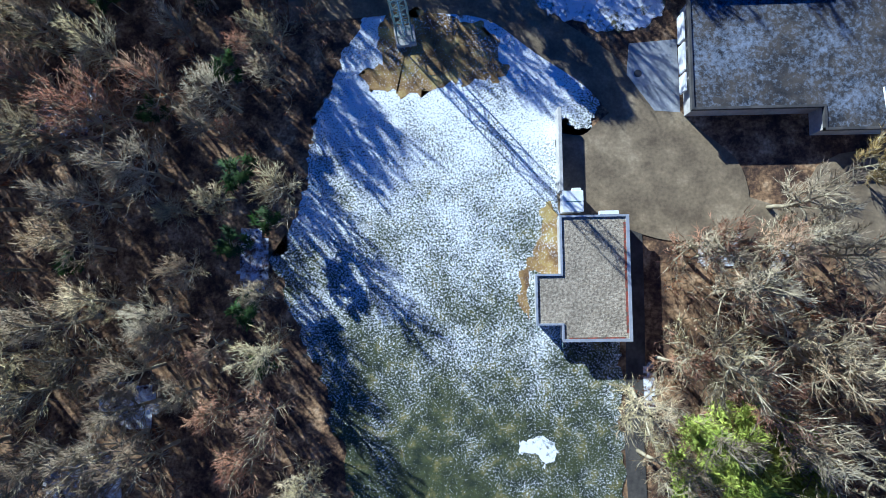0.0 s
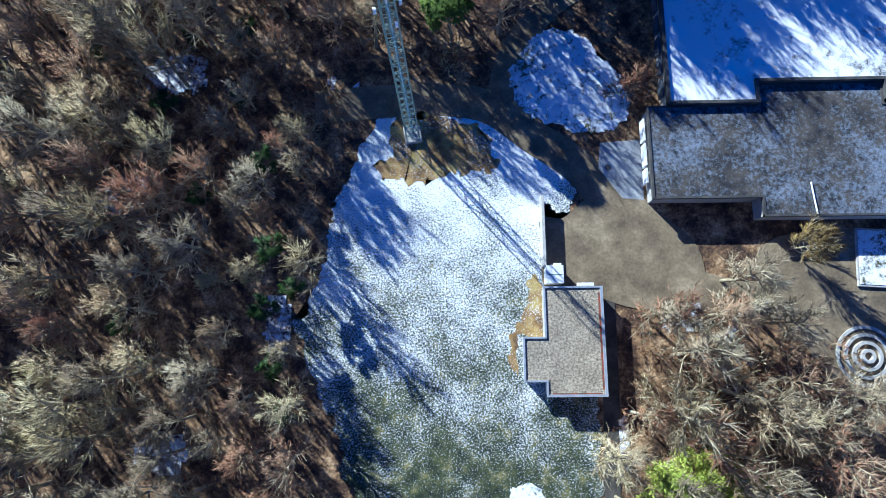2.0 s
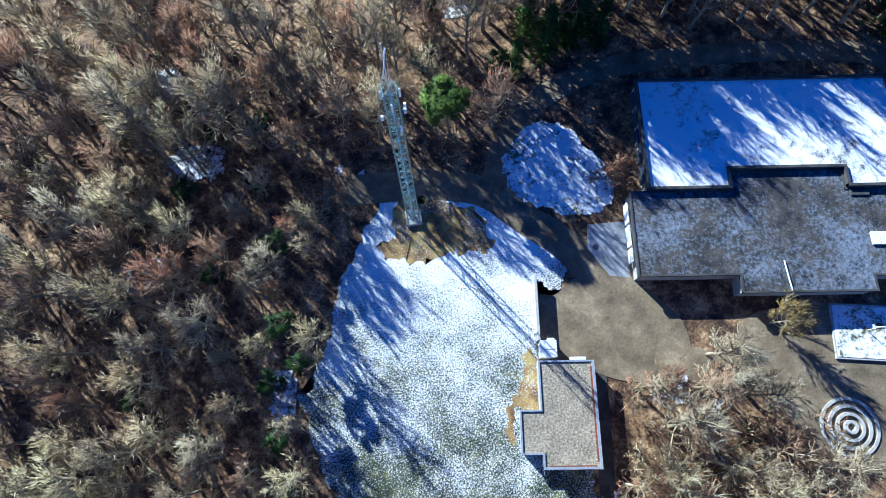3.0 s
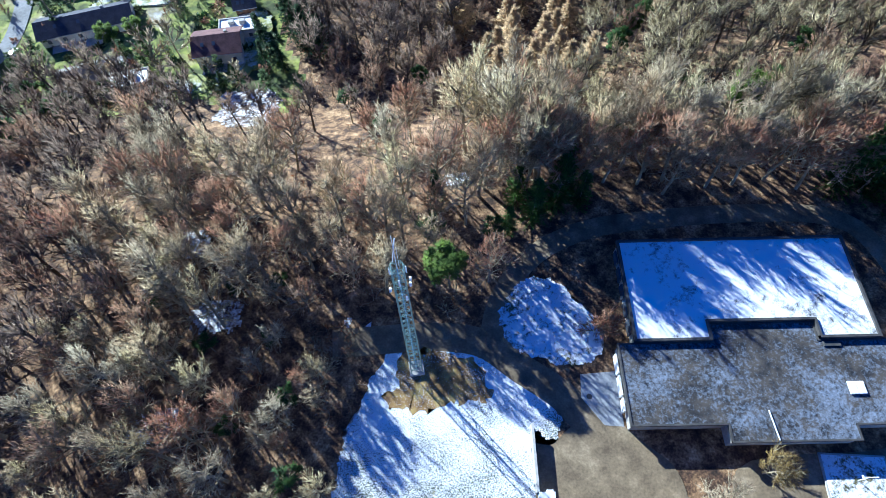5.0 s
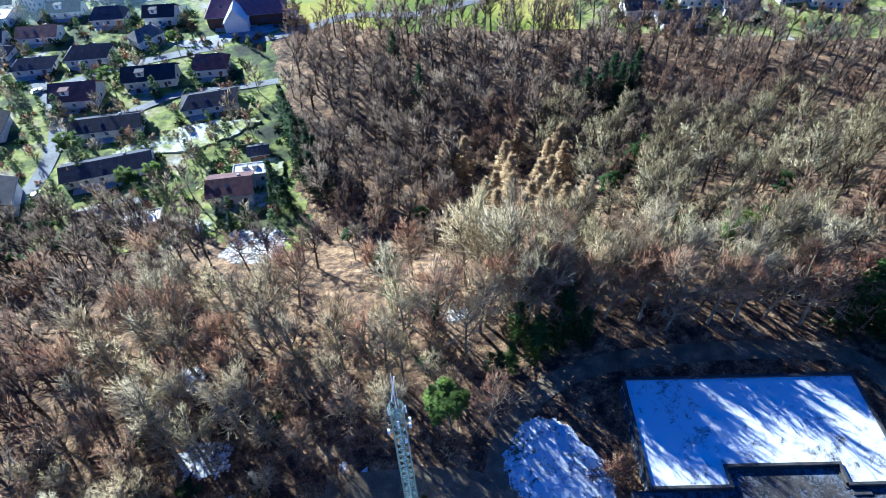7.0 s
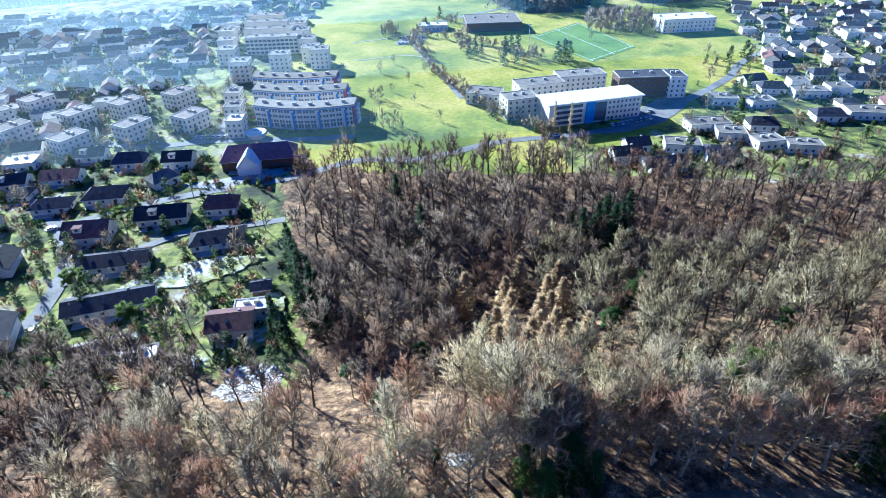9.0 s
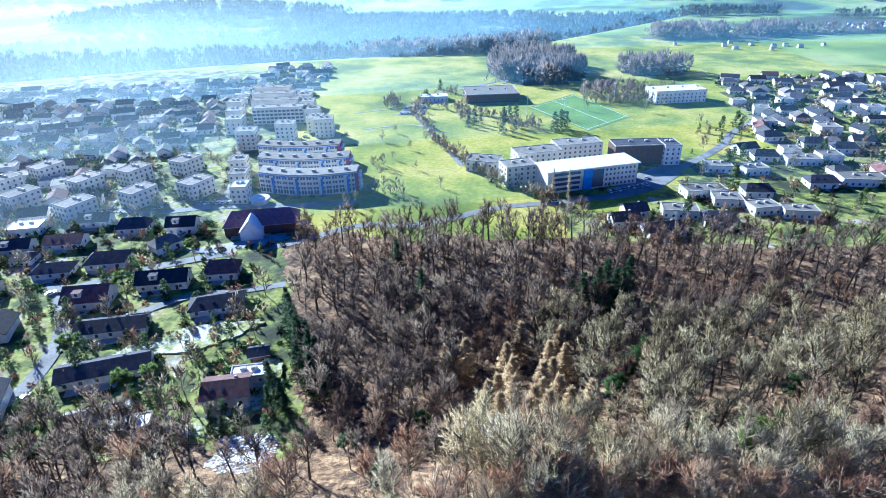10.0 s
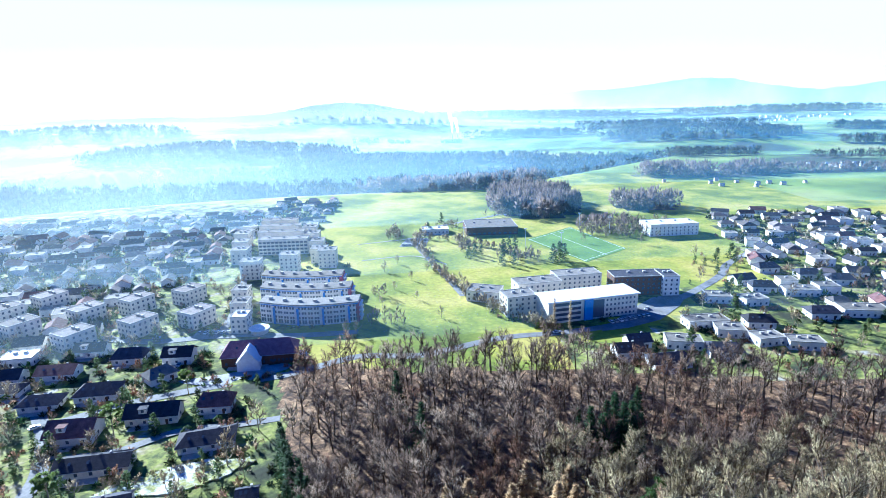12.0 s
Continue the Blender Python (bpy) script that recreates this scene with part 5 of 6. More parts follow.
farm()
pav = thing("round_pavilion", -97.5, 294, None, 0, "round white pavilion with a stepped disc roof", "pavilion")
for r, z0, z1, mat in ((4.6, 0, 2.6, "cream"), (5.6, 2.6, 3.0, "white"), (2.5, 3.0, 3.9, "white")):
    bm = bmesh.new()
    bmesh.ops.create_cone(bm, segments=32, radius1=r, radius2=r * 0.97, depth=z1 - z0, cap_ends=True, matrix=Matrix.Translation((0, 0, (z0 + z1) / 2)))
    part("roof_disc" if mat == "white" else "wall", bm, M[mat], pav)
dome = thing("dome_tent", -68, 263, None, 0, "small white dome tent beside the farmhouse", "tent")
bm = bmesh.new()
bmesh.ops.create_uvsphere(bm, u_segments=20, v_segments=10, radius=3.4)
bmesh.ops.delete(bm, geom=[v for v in bm.verts if v.co.z < -0.1], context="VERTS")
part("shell", bm, M["white"], dome)
part("door", box(-0.8, -3.45, 0, 0.8, -2.9, 2.0, 0.05), M["dark_edge"], dome)


# curved terraces of flats, blue stair towers, plum end wall
def terrace(x0, x1, y, bow, h, floors, blues, plum, label):
    cx, w = (x0 + x1) / 2, x1 - x0
    o = thing("apartment_block", cx, y, VILLAGE, 0, label, "apartment block", "curved terraces")
    n, depth = 16, 11

    def front(k):
        u = k / n
        return -w / 2 + w * u, -bow * math.sin(math.pi * (u * 1.25 - 0.1)) * 0.8 - 3 * u

    fr = [front(k) for k in range(n + 1)]
    outline = fr + [(a, b + depth) for a, b in fr[::-1]]
    part("wall", prism(outline, -2, h), M["render"], o)
    part("roof", prism([(a, b - 0.4) for a, b in fr] + [(a, b + depth + 0.4) for a, b in fr[::-1]], h, h + 0.5), M["roof_flat"], o, "pale gravel roof")
    bm = prism([(a, b - 0.3) for a, b in fr] + [(a, b - 0.05) for a, b in fr[::-1]], h - 1.0, h - 0.65)
    part("cornice", bm, M["blue"], o, "blue band under the roof")
    for k in range(n):
        (a, b), (c, d) = fr[k], fr[k + 1]
        ang = math.degrees(math.atan2(d - b, c - a))
        for f in range(floors):
            for u in (0.3, 0.72):
                if k in blues and u < 0.5:
                    continue
                share("window", TALL_WINDOW if f == 0 else WINDOW, o, pose(a + (c - a) * u, b + (d - b) * u - 0.04, 0.9 + 2.75 * f, 0, 0, ang))
        if k in blues:
            part("stair_tower", box(-0.55, -0.8, 0, 0.55, 0.3, h - 2.0, 0.05), M["blue"], o, "bright blue stair tower", pose((a + c) / 2, (b + d) / 2, 0, 0, 0, ang))
    for k in range(6):
        part("roof_unit", box(-1.0, -0.8, 0, 1.0, 0.8, 1.3, 0.05), M["concrete"], o, at=pose(-w / 2 + w * (k + 0.6) / 6.3, front(int(16 * (k + 0.6) / 6.3))[1] + 5, h + 0.5))
    xe, ye = fr[-1]
    part("end_wall", box(xe - 3.6, ye - 0.3, 0, xe + 0.3, ye + depth + 0.2, h - 0.5), M[plum], o, "plum-coloured end wall")
    for f in range(floors):
        part("balcony", box(xe + 0.3, ye + 1, 0.3 + 2.75 * f, xe + 1.6, ye + depth - 1, 1.3 + 2.75 * f, 0.04), M["white"], o)


terrace(-101, -46, 308, 5.0, 11.6, 4, (2, 6, 10, 14), "brick_red", "curved white terrace of flats with blue stair towers")
terrace(-108.5, -54, 334, 4.5, 11.6, 4, (3, 7, 11, 14), "brick_red", "curved cream terrace of flats behind the first")
terrace(-115, -63, 359, 4.0, 11.6, 4, (4, 9, 13), "brick_red", "curved cream terrace of flats at the rear of three")
for x, y, w in ((-108, 298, 8.5), (-115, 319, 9.5), (-122, 342, 9.5)):
    flat_house(x, y, 3, w, 11, 9.5, "roof_flat" if y > 300 else "roof_white", "cream", "narrow block of flats beside the terraces", "small flat blocks", 3, "apartment_block", "apartment block", 3, 3)
for x, y in ((-129, 385), (-106.5, 400), (-81.5, 410)):
    flat_house(x * 1.02, y * 1.02, 3, 13, 12, 13, "roof_flat", "cream", "cream tower block with a gravel roof", "tower blocks", 4, "apartment_block", "apartment block", 4, 3)
for k, (y, x0, x1) in enumerate(((458, -145, -106), (484, -153, -115), (508, -159, -124), (532, -164, -132))):
    flat_house((x0 + x1) / 2, y, 3, x1 - x0, 11, 12.5, "roof_flat", "cream", "long white block of flats in parallel rows", "parallel rows", 4 if k == 0 else 2, "apartment_block", "apartment block", 12, 3, WIDE_WINDOW, units=5)
for x, y in ((-152, 432), (-160, 458), (-168, 486), (-92, 432), (-99, 457), (-108, 484), (-115, 507)):
    flat_house(x, y, 3, 12, 13, 11, "roof_flat", "cream", "small white block of flats with roof terraces", "small flat blocks", 3, "apartment_block", "apartment block", 3, 3)

# square three-storey blocks with dark flat roofs
for x, y in ((-188, 281), (-202, 316), (-226, 296), (-163, 297), (-181, 331), (-136, 308), (-156, 346), (-250, 318), (-238, 340)):
    flat_house(x, y, -28, 12, 16, 9.0, "roof_haze_grey", "cream", "white three-storey block of flats with a grey flat roof", "square flat blocks", 3, "apartment_block", "apartment block", 4, 5)


# school with a white roof, and its neighbours
def school():
    o = thing("school", 82, 311, VILLAGE, 14, "long school with a white roof and blue-glazed entrance", "school")
    part("wall", box(-27, -8, -2, 27, 8, 12.0), M["cream"], o)
    part("roof", box(-28, -9, 12.0, 28, 9, 12.6, 0.08), M["roof_white"], o, "white sheet roof")
    part("entrance", box(-6, -8.9, 0, -1, -7.9, 12.3, 0.05), M["blue"], o, "bright blue entrance tower")
    part("glazing", box(-1, -8.5, 1, 6, -7.95, 11, 0.05), M["glass"], o, "dark glazed stair front")
    for f in range(4):
        part("window_band", box(-24, -8.2, 1.2 + 2.8 * f, -8, -7.95, 2.7 + 2.8 * f), M["glass"], o)
        for k in range(8):
            share("window", WINDOW, o, pose(8 + 2.4 * k, -8.04, 1.1 + 2.8 * f))
        for k in range(4):
            share("window", WINDOW, o, pose(27.04, -6 + 4 * k, 1.1 + 2.8 * f, 0, 0, 90))


school()
flat_house(44, 316, 14, 18, 13, 11.5, "roof_flat", "cream", "cream school lodging block with a grey roof", "school blocks", 4, "apartment_block", "apartment block")
flat_house(27, 340, -18, 20, 14, 6.5, "roof_flat", "render", "low white school annexe", "school blocks", 2, "school_annexe", "school")
flat_house(58, 338, 12, 28, 13, 12, "roof_flat", "cream", "cream school lodging block with a grey roof", "school blocks", 4, "apartment_block", "apartment block")
flat_house(85, 352, 10, 29, 13, 12, "roof_flat", "cream", "cream school lodging block with a grey roof", "school blocks", 4, "apartment_block", "apartment block")
flat_house(122, 347, 2, 33, 14, 12, "roof_tile", "wood", "brown-clad lodging block with balconies", "school blocks", 4, "apartment_block", "apartment block")
flat_house(140, 345, 2, 10, 14.5, 12.3, "roof_tile", "render", "pale end block beside the brown-clad lodging", "school blocks", 4, "apartment_block", "apartment block")
# sports hall and far office
flat_house(46, 522, 3, 46, 34, 7, "roof_flat", "wood", "wide dark sports hall with a flat grey roof", "", 1, "sports_hall", "sports hall", 10, 6, WIDE_WINDOW, units=3)
flat_house(202, 500, 6, 44, 22, 10, "roof_white", "render", "white office block with dark windows", "", 3, "office_block", "office", 12, 5, units=4)
flat_house(-4, 520, 3, 24, 14, 4, "roof_white", "render", "low white changing rooms by the sports ground", "", 1, "changing_rooms", "building")

# houses on the far side of the wood
for x, y, rz, w, d, flat in ((88, 258, 5, 13, 10, 0), (103, 246, 8, 18, 10, 0), (96, 268, 6, 11, 9, 0), (118, 266, -12, 17, 10, 1), (133, 256, -8, 15, 11, 0), (147, 279, -10, 14, 11, 1),
                             (140, 291, 4, 22, 10, 1), (168, 290, -6, 14, 10, 0), (160, 268, 8, 14, 10, 1), (175, 262, -10, 16, 9, 1), (164, 328, -8, 14, 11, 1), (182, 322, 5, 14, 10, 1), (200, 345, -8, 14, 10, 0), (218, 336, -6, 20, 10, 1),
                             (208, 300, -4, 15, 10, 0), (232, 302, -8, 24, 12, 1), (195, 360, 10, 13, 10, 0), (243, 368, -6, 14, 10, 0), (256, 356, -8, 14, 10, 0), (224, 384, 4, 14, 10, 0)):
    lab = "white flat-roofed house beyond the wood" if flat else "white house with a dark pitched roof beyond the wood"
    (flat_house(x, y, rz, w, d, 4.2, label=lab, group="houses beyond the wood") if flat else house(x, y, rz, w, d, 3.6, 2.8, 2.5 if w > 13.5 else 0, label=lab, group="houses beyond the wood"))

# the wider village: copies of a few houses
protos = []
for k, (w, d, h, rise, hip, roof, lab) in enumerate(((14, 10, 3.8, 3.2, 0, "roof_tile", "white village house with a dark gabled roof"), (13, 11, 3.6, 3.0, 3.0, "roof_haze_grey", "white village house with a dark hipped roof"),
                                                      (15, 10, 4.4, 3.4, 0, "roof_red", "white village house with a brown-red roof"), (18, 10, 5.2, 3.0, 0, "roof_tile", "two-storey white village house with a dark roof"))):
    protos.append(house(-240 - 22 * k, 205 - 4 * k, 10, w, d, h, rise, hip, roof, "render", lab, "village houses", 1, False))
protos.append(flat_house(-230, 262, 10, 14, 12, 5.6, label="white flat-roofed village house", floors=1, across=3, deep=1, units=1))
taken = [(o.location.x, o.location.y) for o in scene.objects if o.parent is None and o.get("category") in ("house", "apartment block", "school")]
taken += [(-99, 259), (-75, 264), (-92, 250), (-84, 251), (-103, 250)]
rng = np.random.default_rng(17)
placed = 0


def scatter(count, where, gap, turn):
    global placed
    made = tries = 0
    while made < count and tries < count * 60:
        tries += 1
        x, y = where()
        if x is None or any((x - a) ** 2 + (y - b) ** 2 < gap * gap for a, b in taken) or inside(x, y, MEADOW) or inside(x, y, PITCH):
            continue
        taken.append((x, y))
        made_ = copy_thing(protos[rng.integers(len(protos))], pose(x, y, height(x, y), 0, 0, turn + rng.choice([0, 90]) + rng.normal() * 8))
        size = rng.uniform(0.66, 1.0)
        made_.scale = (size, size * rng.uniform(0.9, 1.1), size)
        made += 1
    placed += made


def west():
    y = rng.uniform(215, 690)
    x = rng.uniform(-480, -120)
    ok = x < -185 + 0.05 * (y - 215) and y < 640 + 0.2 * (x + 120) and x > -0.98 * y + 10
    if y > 545 and y < 700 and -180 < x < -82:
        ok = True
    return (x, y) if ok else (None, None)


def east():
    y = rng.uniform(300, 600)
    x = rng.uniform(195, 470)
    return (x, y) if x > 200 + 0.25 * (y - 300) and x < 0.98 * y and y < 560 - 0.15 * (x - 200) + 40 and not inside(x, y, PITCH) else (None, None)


scatter(235, west, 13.5, 12)
scatter(95, east, 15.5, -8)

# streets
LANE = [(-152, 118), (-134, 142), (-134, 165), (-140, 182), (-155, 205), (-180, 232), (-210, 246), (-260, 258)]
ribbon("street", LANE, 5.5, M["street"], 0.1, label="grey asphalt village street")
ribbon("street", [(-155, 205), (-130, 222), (-100, 235), (-70, 245), (-40, 262), (-10, 262), (30, 280), (66, 286), (100, 298), (142, 331), (186, 372), (209, 404), (254, 441), (300, 450)], 5.5, M["street"], 0.1, label="grey asphalt street past the meadow")
ribbon("street", [(-250, 275), (-200, 292), (-150, 285), (-112, 292), (-80, 289), (-45, 292)], 6, M["street"], 0.12, label="grey asphalt street before the flats")
ribbon("street", [(-118, 292), (-124, 340), (-140, 400), (-160, 470), (-180, 560)], 5, M["street"], 0.12, label="grey asphalt street between the blocks of flats")
ribbon("street", [(14, 345), (0, 400), (-20, 480), (-10, 535), (20, 560), (70, 600)], 4, M["street"], 0.12, label="narrow asphalt lane by the sports ground")
ribbon("street", [(-140, 184), (-118, 188), (-101, 200), (-80, 204), (-64, 208)], 4.0, M["street"], 0.12, label="frosty asphalt street between gardens")
ribbon("path", [(-60, 430), (-20, 440), (5, 415)], 1.3, M["concrete"], 0.1, label="pale gravel path across the meadow", category="path")
ribbon("path", [(-70, 480), (-20, 500), (0, 520)], 1.3, M["concrete"], 0.1, label="pale gravel path across the meadow", category="path")
patch("car_park", [(84, 286), (120, 300), (150, 338), (128, 335), (95, 300)], VILLAGE + 0.15, M["street"], 0.1, "grey asphalt car park before the school", "car park", per=2)
patch("car_park", [(-34, 470), (-12, 470), (-9, 496), (-28, 500)], VILLAGE + 0.15, M["street"], 0.1, "grey asphalt car park beside the sports ground lane", "car park", straight=True)
patch("car_park", [(-132, 287), (-108, 287), (-108, 299), (-132, 300)], VILLAGE + 0.15, M["street"], 0.1, "grey asphalt car park before the flats", "car park", straight=True)
patch("farm_yard", [(-118, 240), (-96, 236), (-72, 250), (-76, 256), (-100, 246)], VILLAGE + 0.14, M["frost"], 0.1, "frosty paved yard before the farmhouse", "yard", per=3)
for pts, lab in ((((-112, 163), (-84, 166), (-70, 176), (-66, 182), (-88, 180), (-104, 171)), "snow-dusted lawn in a village garden"), (((-60, 132), (-52, 140), (-54, 158), (-60, 160), (-62, 148)), "snow-dusted garden beside the red-roofed house"),
                 (((-80, 127), (-64, 126), (-60, 130), (-74, 133)), "snow-dusted strip at the wood's edge")):
    patch("garden_lawn", pts, VILLAGE + 0.3, M["garden_snow"], 0.7, lab, "lawn", per=16, rough=1.6)


# ---- cars ----
def car(x, y, rz, z=None):
    o = thing("car", x, y, z, rz, "parked pale car on the asphalt", "car", "parked cars")
    bm = box(-2.1, -0.85, 0.3, 2.1, 0.85, 0.95, 0.12)
    part("body", bm, M["car_body"], o)
    cab = bmesh.new()
    low = [cab.verts.new(p) for p in ((-1.7, -0.75, 0.93), (1.0, -0.75, 0.93), (1.0, 0.75, 0.93), (-1.7, 0.75, 0.93))]
    up = [cab.verts.new(p) for p in ((-1.3, -0.62, 1.42), (0.4, -0.62, 1.42), (0.4, 0.62, 1.42), (-1.3, 0.62, 1.42))]
    for i in range(4):
        j = (i + 1) % 4
        cab.faces.new((low[i], low[j], up[j], up[i]))
    cab.faces.new(up)
    part("windows", cab, M["glass"], o)
    part("roof", box(-1.3, -0.63, 1.41, 0.42, 0.63, 1.46, 0.02), M["car_body"], o)
    for a in (-1.3, 1.3):
        for b in (-0.8, 0.8):
            wheel = part("wheel", rod(bmesh.new(), (a, b - 0.1, 0.32), (a, b + 0.1, 0.32), 0.32, 12), M["tyre"], o)
            part("rim", rod(bmesh.new(), (a, b - 0.11, 0.32), (a, b + 0.11, 0.32), 0.2, 10), M["steel"], wheel)
    return o


first = car(-129, 143, 84, VILLAGE + 0.1)
for k in range(6):
    copy_thing(first, pose(-129 + 3.0 * k, 294, VILLAGE + 0.16, 0, 0, 78))
for k in range(9):
    copy_thing(first, pose(92 + 3.0 * k * 0.94, 297 + 1.1 * k, VILLAGE + 0.16, 0, 0, 100))
for k in range(7):
    copy_thing(first, pose(-31 + 2.9 * k, 474, VILLAGE + 0.16, 0, 0, 92))
    copy_thing(first, pose(-28 + 2.6 * k, 492, VILLAGE + 0.16, 0, 0, 88))
for x, y, r in ((-150, 288.5, 10), (-165, 290.5, 8), (-175, 290, 8), (-188, 291.5, 20), (-157, 204, 50), (-184, 233, 30), (118, 316, 60), (-205, 290, 15), (-124, 256, 90), (60, 285, 10)):
    copy_thing(first, pose(x, y, height(x, y) + 0.16, 0, 0, r))

# ---- lamps of the sports ground ----
for x, y in ((70, 462), (96, 446), (128, 520), (60, 520), (150, 500), (20, 470)):
    o = thing("floodlight_mast", x, y, None, 0, "tall pale floodlight mast by the pitch", "floodlight", "floodlights")
    part("post", rod(bmesh.new(), (0, 0, 0), (0, 0, 15), 0.18), M["white"], o)
    part("lamp_head", box(-1.3, -0.3, 14.6, 1.3, 0.3, 15.4, 0.05), M["white"], o)

# ---- garden trees, hedges and conifers ----
rng = np.random.default_rng(23)
SMALL = [tree_proto("garden_tree", bare_tree_arrays(130 + k, 9, 3.6, 9, 6, 6, 0.25, 0.16, 0.7, 3), M["bark"], M["twigs_grey"]) for k in range(3)]
SMALL_RED = [tree_proto("garden_shrub", bare_tree_arrays(140 + k, 5, 2.6, 8, 5, 7, 0.1, 0.16, 0.7, 3), M["bark"], M["twigs_red"]) for k in range(2)]
GREEN = [tree_proto("garden_conifer", conifer_arrays(150 + k, 10, 2.9, 9, 9, 6, 0.62, -0.1, 0.06, 0.62), M["bark"], M["garden_green"]) for k in range(2)]
IVY = tree_proto("ivy_tree", pine_arrays(160, 9, 3.0, 12, 60, 0.45), M["bark"], M["ivy"])


def free(x, y, gap=8.5):
    return all((x - a) ** 2 + (y - b) ** 2 > gap * gap for a, b in taken) and not inside(x, y, MEADOW) and not inside(x, y, PITCH) and not inside(x, y, SCHOOL_GREEN)


made = 0
while made < 430:
    if made % 4:
        y = rng.uniform(122, 420)
        x = rng.uniform(-0.95 * y - 10, -48)
        if x > -50 - 0.25 * (y - 129) or not free(x, y, 7.2) or (y > 280 and x > -115):
            continue
    else:
        y, x = rng.uniform(235, 430), rng.uniform(70, 330)
        if not free(x, y) or y > 1.9 * x + 60:
            continue
    k = rng.integers(10)
    if k < 2:
        plant("garden_tree", SMALL[k % 3], x, y, rng.uniform(0.7, 1.2), rng.uniform(0, 360), "leafless garden tree between village houses", "tree", "garden trees")
    elif k < 5:
        plant("garden_shrub", SMALL_RED[k % 2], x, y, rng.uniform(0.6, 1.2), rng.uniform(0, 360), "leafless russet garden shrub", "shrub", "garden shrubs")
    elif k < 9:
        plant("garden_conifer", GREEN[k % 2], x, y, rng.uniform(0.35, 0.95), rng.uniform(0, 360), "dark green garden conifer between houses", "tree", "garden conifers")
    else:
        plant("evergreen_shrub", IVY, x, y, rng.uniform(0.35, 0.6), rng.uniform(0, 360), "rounded evergreen garden shrub", "shrub", "garden shrubs")
    made += 1
for x, y, s in ((-48.9, 162.3, 1.0), (-43.9, 156.2, 1.0), (-39.5, 148.3, 0.95), (-44.7, 145.6, 0.95), (-52.7, 171.8, 1.0), (-34.7, 138.2, 0.85), (-39.7, 140.9, 0.9), (-51.9, 140, 0.8), (-42, 151, 1.0), (-47, 158, 1.05), (-51, 167, 0.95), (-55, 178, 0.9),
                (-56.5, 150, 0.4), (-51.6, 134.8, 0.55), (-46.3, 133.3, 0.5), (-66, 128, 0.42), (-58.8, 128.8, 0.4), (-62.7, 127, 0.36), (-48, 137, 0.6)):
    plant("conifer", SPRUCE[int(-x) % 3], x, y, s, x * 30, "tall dark conifer in the row at the wood's edge", "tree", "conifer row")
for x, y, s in ((-94, 139, 0.72), (-88, 141, 0.66), (-120, 157, 0.7), (-122, 196, 0.72), (-108, 228, 0.6)):
    plant("pine", PINE[int(-x) % 2], x, y, s, x * 30, "garden pine with a spreading green crown", "tree", "garden pines")
for x, y, s in ((-74, 178, 1.5), (-78, 140, 1.7), (-82, 134, 1.8), (-56, 196, 1.6), (-125, 186, 1.2), (-132, 172, 1.3), (-97, 128, 1.7), (-70, 200, 1.4)):
    plant("garden_tree", SMALL[int(-x) % 3], x, y, s, x * 30, "tall leafless tree between gardens", "tree", "garden trees")
for x, y, s in ((22, 432, 1.0), (27, 436, 1.1), (32, 440, 0.9), (50, 445, 1.2), (54, 447, 1.3), (60, 450, 1.3), (-10, 520, 1.0), (2, 560, 1.1)):
    plant("conifer", GREEN[int(abs(x)) % 2], x, y, s, x * 30, "dark evergreen in the row by the sports ground", "tree", "sports ground trees")
for x, y, s in ((-35, 330, 0.8), (-25, 300, 0.8), (-40, 400, 0.9), (-30, 360, 0.7), (-15, 340, 0.7), (-10, 400, 0.7), (-45, 290, 0.9), (-50, 285, 1.0), (-20, 380, 0.8), (0, 310, 0.8), (-32, 420, 0.8), (120, 470, 0.9), (165, 462, 1.0), (185, 480, 0.9)):
    plant("garden_tree", SMALL[int(abs(x)) % 3], x, y, s, x * 30, "small leafless fruit tree standing in the meadow", "tree", "meadow trees")
for x, y in ((58.5, 286), (66.5, 285)):
    plant("poplar", tree_proto("poplar", conifer_arrays(170, 19, 2.0, 18, 8, 8, 0.14, 0.9, 0.1, 0.4), M["bark"], M["twigs"]), x, y, 1.0, x, "slender leafless poplar by the school", "tree", "poplars")

for k in range(34):
    u = k / 33 * 4
    ends = ((60, 284), (36, 312), (16, 345), (-3, 400), (-20, 480))
    i = min(int(u), 3)
    x = ends[i][0] + (ends[i + 1][0] - ends[i][0]) * (u - i) + rng.normal() * 2.5
    y = ends[i][1] + (ends[i + 1][1] - ends[i][1]) * (u - i) + rng.normal() * 3
    plant("garden_tree", SMALL[k % 3], x, y, rng.uniform(0.6, 1.1), k * 50, "leafless tree in the hedge along the lane", "tree", "hedgerow trees")

scrub = [bare_tree_arrays(310 + k, 8, 3.4, 6, 3, 5, 0.1, 0.4, 0.9, 3) for k in range(2)]
spots = []
for cx, cy, rx, ry, count in ((158, 500, 34, 14, 60), (190, 535, 30, 12, 34), (-40, 505, 7, 18, 26), (-40, 349, 5, 4, 5), (62, 425, 26, 6, 26), (20, 470, 6, 26, 22), (8, 540, 14, 10, 12), (85, 585, 40, 10, 34), (-30, 300, 12, 9, 9)):
    for _ in range(count):
        a, r = rng.uniform(0, 6.28), math.sqrt(rng.uniform(0, 1))
        spots.append((cx + rx * r * math.cos(a), cy + ry * r * math.sin(a), rng.uniform(0.6, 1.25)))
joined("scrub", scrub, spots, rng, M["bark"], M["twigs_grey"], "leafless grey-brown scrub round the sports ground", "trees")
